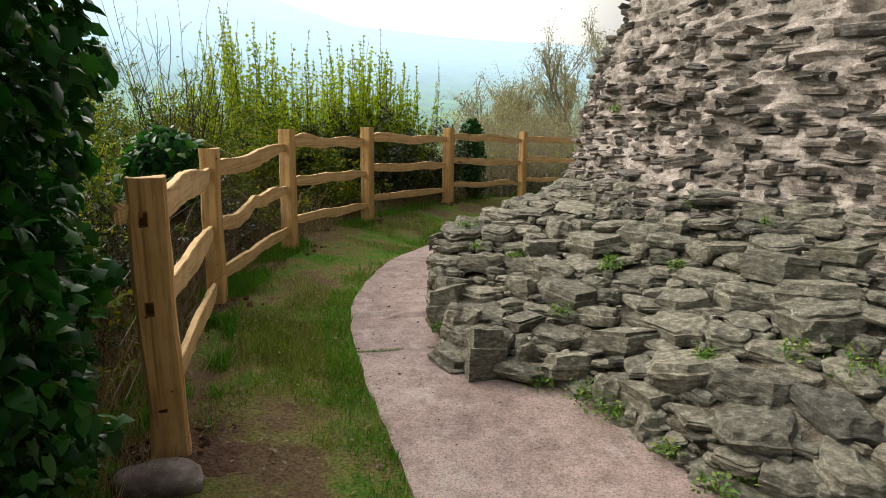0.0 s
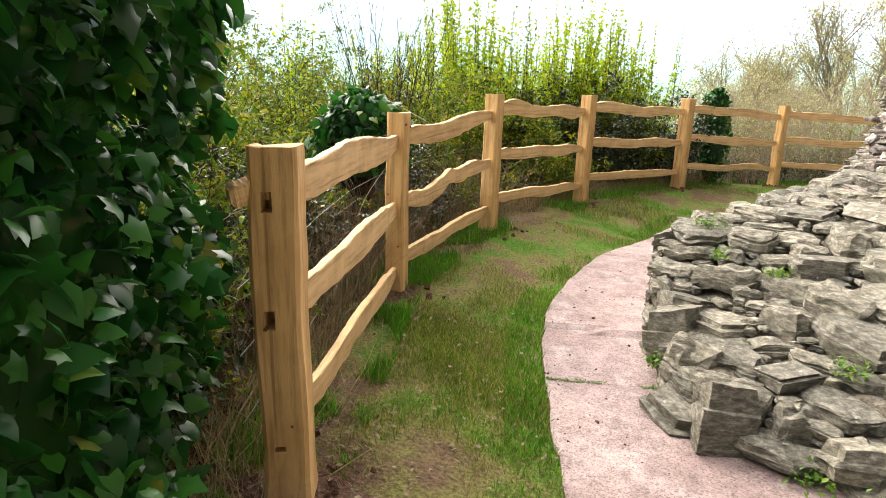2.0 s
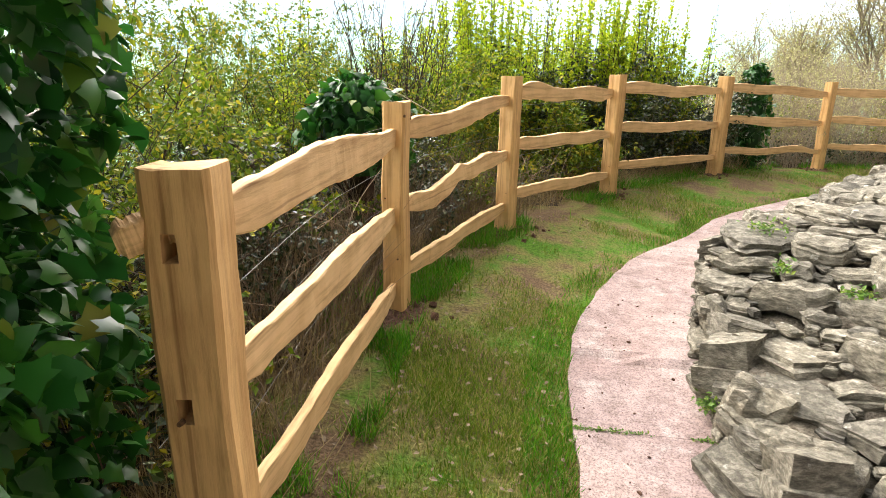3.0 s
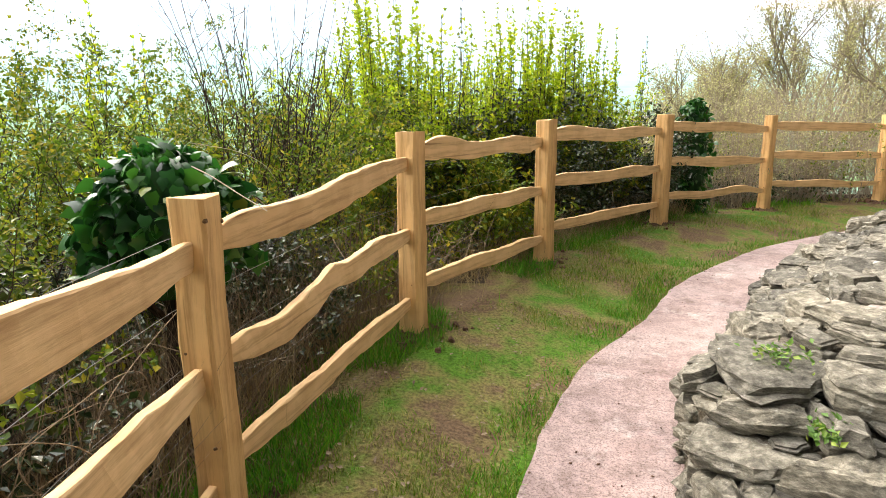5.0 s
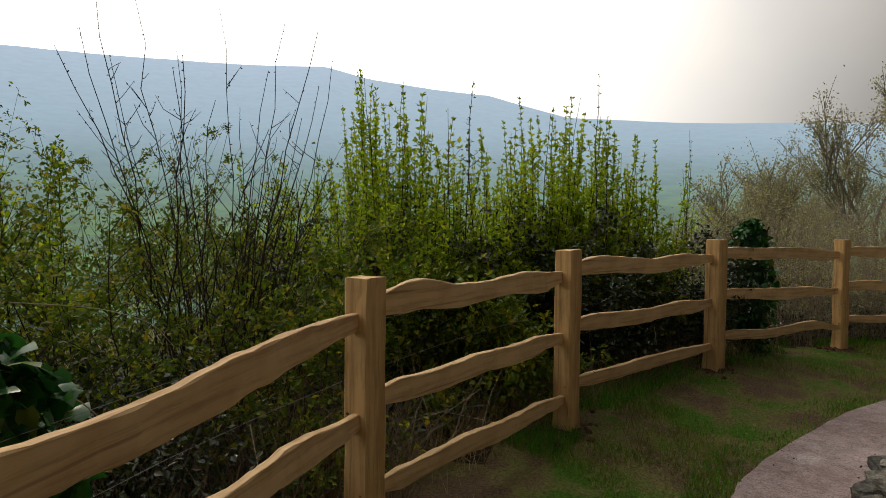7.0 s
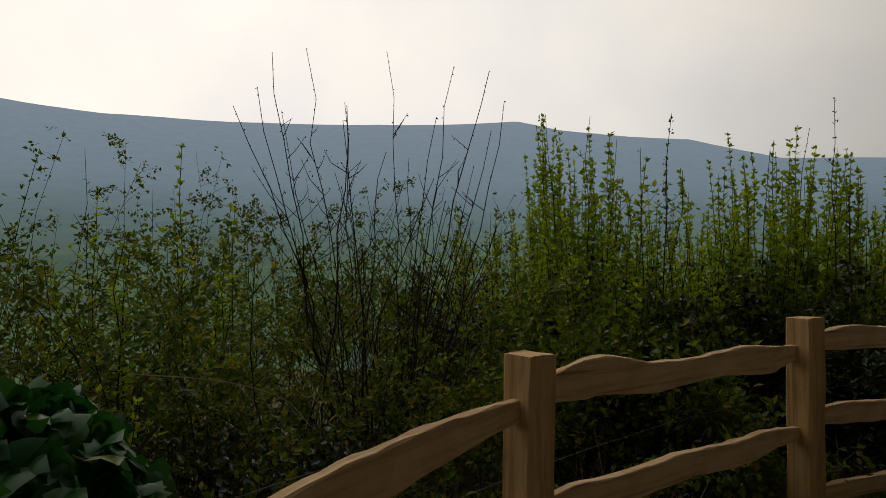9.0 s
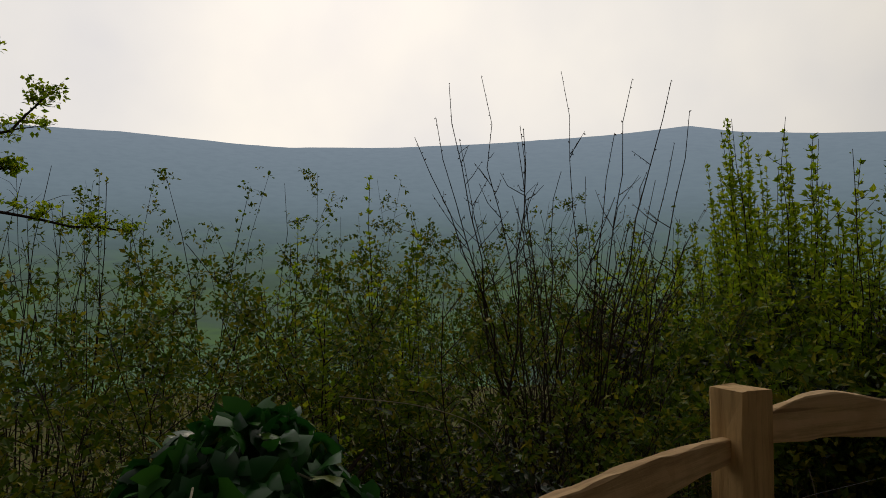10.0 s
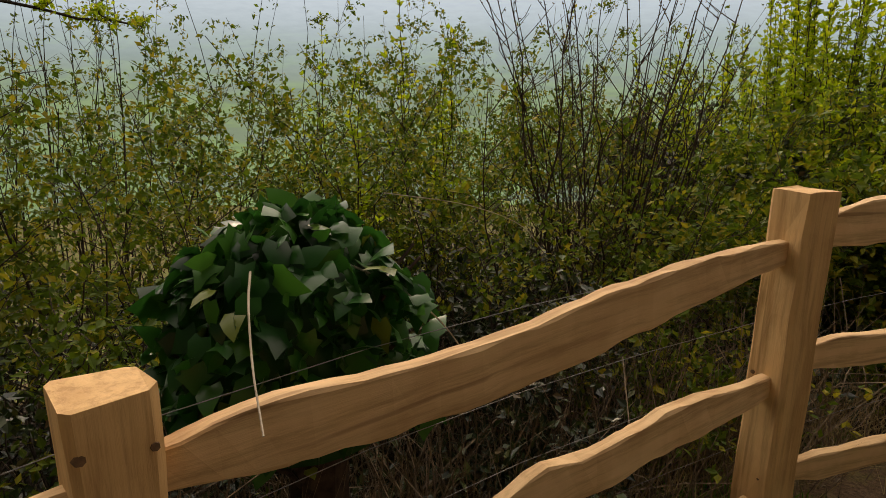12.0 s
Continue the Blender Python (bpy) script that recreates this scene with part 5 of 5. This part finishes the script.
# ---- small things ----
def pebble(name, label, category, x, y, z, sx, sy, sz, turn, mat2, seed, lift=0.35):
    bm = bmesh.new()
    bmesh.ops.create_icosphere(bm, subdivisions=3, radius=0.5)
    for vert in bm.verts:
        k = 1 + 0.22 * noise.noise(vert.co * 2.2 + Vector((seed, 0, 0))) + 0.08 * noise.noise(vert.co * 7 + Vector((0, seed, 0)))
        vert.co = Vector((math.copysign(abs(vert.co.x * 2) ** 0.75, vert.co.x) / 2 * sx, math.copysign(abs(vert.co.y * 2) ** 0.75, vert.co.y) / 2 * sy, math.copysign(abs(vert.co.z * 2) ** 0.8, vert.co.z) / 2 * sz)) * k
    me = bpy.data.meshes.new(name)
    bm.to_mesh(me)
    bm.free()
    me.polygons.foreach_set("use_smooth", [True] * len(me.polygons))
    me.materials.append(mat2)
    ob = new(name, me)
    ob.matrix_world = pose(x, y, z + sz * lift, 0, 0, turn)
    return tagged(ob, label, category)


m, n, l, b = material("reddish_boulder", 0.8, 0.3)
col = ramp(n, l, noise_node(n, l, 9.0, 8.0, (1, 1, 2)), [(0.3, (0.09, 0.07, 0.065)), (0.5, (0.22, 0.165, 0.145)), (0.62, (0.30, 0.25, 0.23)), (0.72, (0.5, 0.48, 0.47))])
l.new(col, b.inputs["Base Color"])
bump(n, l, b, noise_node(n, l, 22.0, 8.0), 0.8, 0.01)
BOULDER = m
pebble("boulder", "smooth reddish grey boulder at the foot of the end post", "rock", -1.64, 3.04, gz(-1.64, 3.04) - 0.01, 0.33, 0.18, 0.125, 6, BOULDER, 3.3, 0.25)
# clods of turned soil round the posts
for i, (x, y) in enumerate(POSTS[:7]):
    bits = []
    for k in range(50):
        a2, rr = rs.uniform(0, 6.283), abs(rs.gauss(0, 0.12)) + 0.05
        px, py = x + math.cos(a2) * rr, y + math.sin(a2) * rr
        sz = rs.uniform(0.012, 0.045)
        v, f = SHAPES[k % 20]
        mt = np.array(Matrix.LocRotScale(Vector((px, py, gz(px, py) + sz * 0.25)), Euler((rs.uniform(0, 3), rs.uniform(0, 3), rs.uniform(0, 3))), (sz, sz, sz)))
        bits.append((v @ mt[:3, :3].T + mt[:3, 3], f))
    disc = [(x + math.cos(k * 0.3142) * 0.27 * (1 + 0.3 * math.sin(k * 2.1 + i)), y + math.sin(k * 0.3142) * 0.27 * (1 + 0.3 * math.sin(k * 2.1 + i))) for k in range(20)]
    bits.append((np.array([(x, y, gz(x, y) + 0.035)] + [(px, py, gz(px, py) - 0.012) for px, py in disc]), [(0, k + 1, (k + 1) % 20 + 1) for k in range(20)]))
    tagged(new("soil_heap", mesh_from("soil_heap", *join(bits), EARTH)), "freshly turned reddish brown soil round a fence post", "soil", "soil heaps", "stuff")

# weeds rooted in the ruin
WEEDS = [(1.16, 3.33, 0.09, 0.10), (0.82, 3.55, 0.0, 0.05), (1.28, 3.07, 0.11, 0.12), (0.33, 4.4, 0.0, 0.07), (1.09, 4.44, 0.27, 0.05), (0.79, 4.8, 0.24, 0.05), (0.6, 2.92, -0.33, 0.10), (0.1, 4.0, -0.29, 0.07), (0.5, 3.24, -0.33, 0.06),
         (0.38, 3.62, -0.3, 0.09), (1.54, 4.21, 0.57, 0.05), (1.5, 6.76, 1.35, 0.06), (1.38, 4.84, 0.63, 0.05), (-0.05, 5.41, 0.24, 0.05), (0.3, 3.76, -0.28, 0.11), (0.74, 4.69, 0.22, 0.07), (-0.1, 5.73, 0.36, 0.07), (-0.42, 4.75, -0.2, 0.04),
         (0.45, 6.3, 0.4, 0.05), (0.2, 5.2, 0.2, 0.05)]
for i, (x, y, z, r5) in enumerate(WEEDS):
    c = 130
    pos = rng.normal(0, 1, (c, 3)) * np.array([r5, r5, r5 * 0.5]) * 0.6 + np.array([0, 0, 0.035])
    ob = tagged(new("weed", mesh_from("weed", *leaves(LEAF_OVAL, pos, 0.028, 0.6), WEED)), "small bright green weed rooted between the stones", "weed", "weeds on the ruin", "stuff")
    ob.location = (x, y, z)
# moss along the crack in the path, crumbs of soil and dead leaves on it
kj = joints[3]
for a0, a1, off in ((0.05, 0.95, 0.0),):
    c = 420
    tt = rng.random(c)
    e0, e1 = EDGE_L[kj], EDGE_R[kj]
    xy = e0 + (e1 - e0) * tt[:, None] * 0.75 + rng.normal(0, 0.007, (c, 2))
    xy = xy[(np.sin(tt * 9) > -0.6)]
    pos = np.column_stack([xy, ground_z(xy[:, 0], xy[:, 1]) + 0.026])
    tagged(new("moss", mesh_from("moss", *leaves(LEAF_OVAL, pos, 0.014, 0.5), WEED)), "thin line of moss in a path joint", "moss", kind="stuff")
crumbs = []
for k in range(150):
    i = rs.randrange(40, 130)
    tt = rs.random() ** 1.8 * 0.9
    x, y = EDGE_L[i] * (1 - tt) + EDGE_R[i] * tt
    sz = rs.uniform(0.003, 0.010) * (1.8 if rs.random() < 0.06 else 1)
    v, f = SHAPES[k % 20]
    mt = np.array(Matrix.LocRotScale(Vector((x, y, gz(x, y) + 0.025)), Euler((rs.uniform(0, 1), rs.uniform(0, 1), rs.uniform(0, 3))), (sz * 1.5, sz, sz * 0.6)))
    crumbs.append((v @ mt[:3, :3].T + mt[:3, 3], f))
tagged(new("path_debris", mesh_from("path_debris", *join(crumbs), EARTH)), "scattered crumbs of soil and leaf on the path", "debris", kind="stuff")
dead_pos = verge(1400, 9, lambda d, t, r: r < 0.9)
tagged(new("fallen_leaves", mesh_from("fallen_leaves", *leaves(LEAF_OVAL, np.column_stack([dead_pos, ground_z(dead_pos[:, 0], dead_pos[:, 1]) + 0.02]), 0.03, 0.3), DEAD)), "small brown fallen leaves in the grass", "leaves", kind="stuff")


# pale ivy runners and loose wire strands
def cord(name, label, category, pts, rad, mat2):
    v, f = tube(smooth_line(pts, 24), np.linspace(rad, rad * 0.6, 24), 5)
    return tagged(new(name, mesh_from(name, v, f, mat2)), label, category)


cord("ivy_runner", "pale trailing ivy runner hanging over the top rail", "ivy", [(-2.15, 5.49, 1.085), (-2.05, 5.44, 1.055), (-1.92, 5.385, 1.0), (-1.805, 5.345, 0.95)], 0.0026, PALE_STEM)
cord("ivy_runner", "pale trailing ivy runner beside the stump", "ivy", [(-2.30, 5.80, 1.02), (-2.2, 5.86, 0.98), (-2.12, 5.93, 0.90), (-2.06, 5.98, 0.80)], 0.003, PALE_STEM)
cord("ivy_runner", "pale trailing ivy runner beside the stump", "ivy", [(-2.5, 6.05, 1.15), (-2.42, 6.3, 1.1), (-2.38, 6.5, 1.02), (-2.36, 6.6, 0.92)], 0.0016, PALE_STEM)
for k, zz in enumerate((0.25, 0.5, 0.72, 0.95)):
    pts = [(x - 0.17 + (0.16 if y > 8 else 0) * -0.3, y + (0.1 if y > 8 else 0), zf + zz + 0.02 * math.sin(y * 3 + k)) for (x, y), zf in zip(POSTS[:7], LINE_Z[3:10])]
    cord("fence_wire", "thin slack galvanised wire behind the rails", "wire", pts, 0.0012, WIRE)
for k in range(16):
    x, y = -2.0 - 0.25 * rs.random(), rs.uniform(3.5, 5.0)
    cord("bramble_cane", "long dry arching bramble cane", "bramble", [(x, y, gz(x, y) + 0.05), (x + rs.gauss(0, 0.1), y + rs.uniform(-0.4, 0.4), rs.uniform(0.2, 0.6)), (x - rs.uniform(0, 0.3), y + rs.uniform(-0.7, 0.7), rs.uniform(0.2, 0.8))], 0.0022, DEAD)
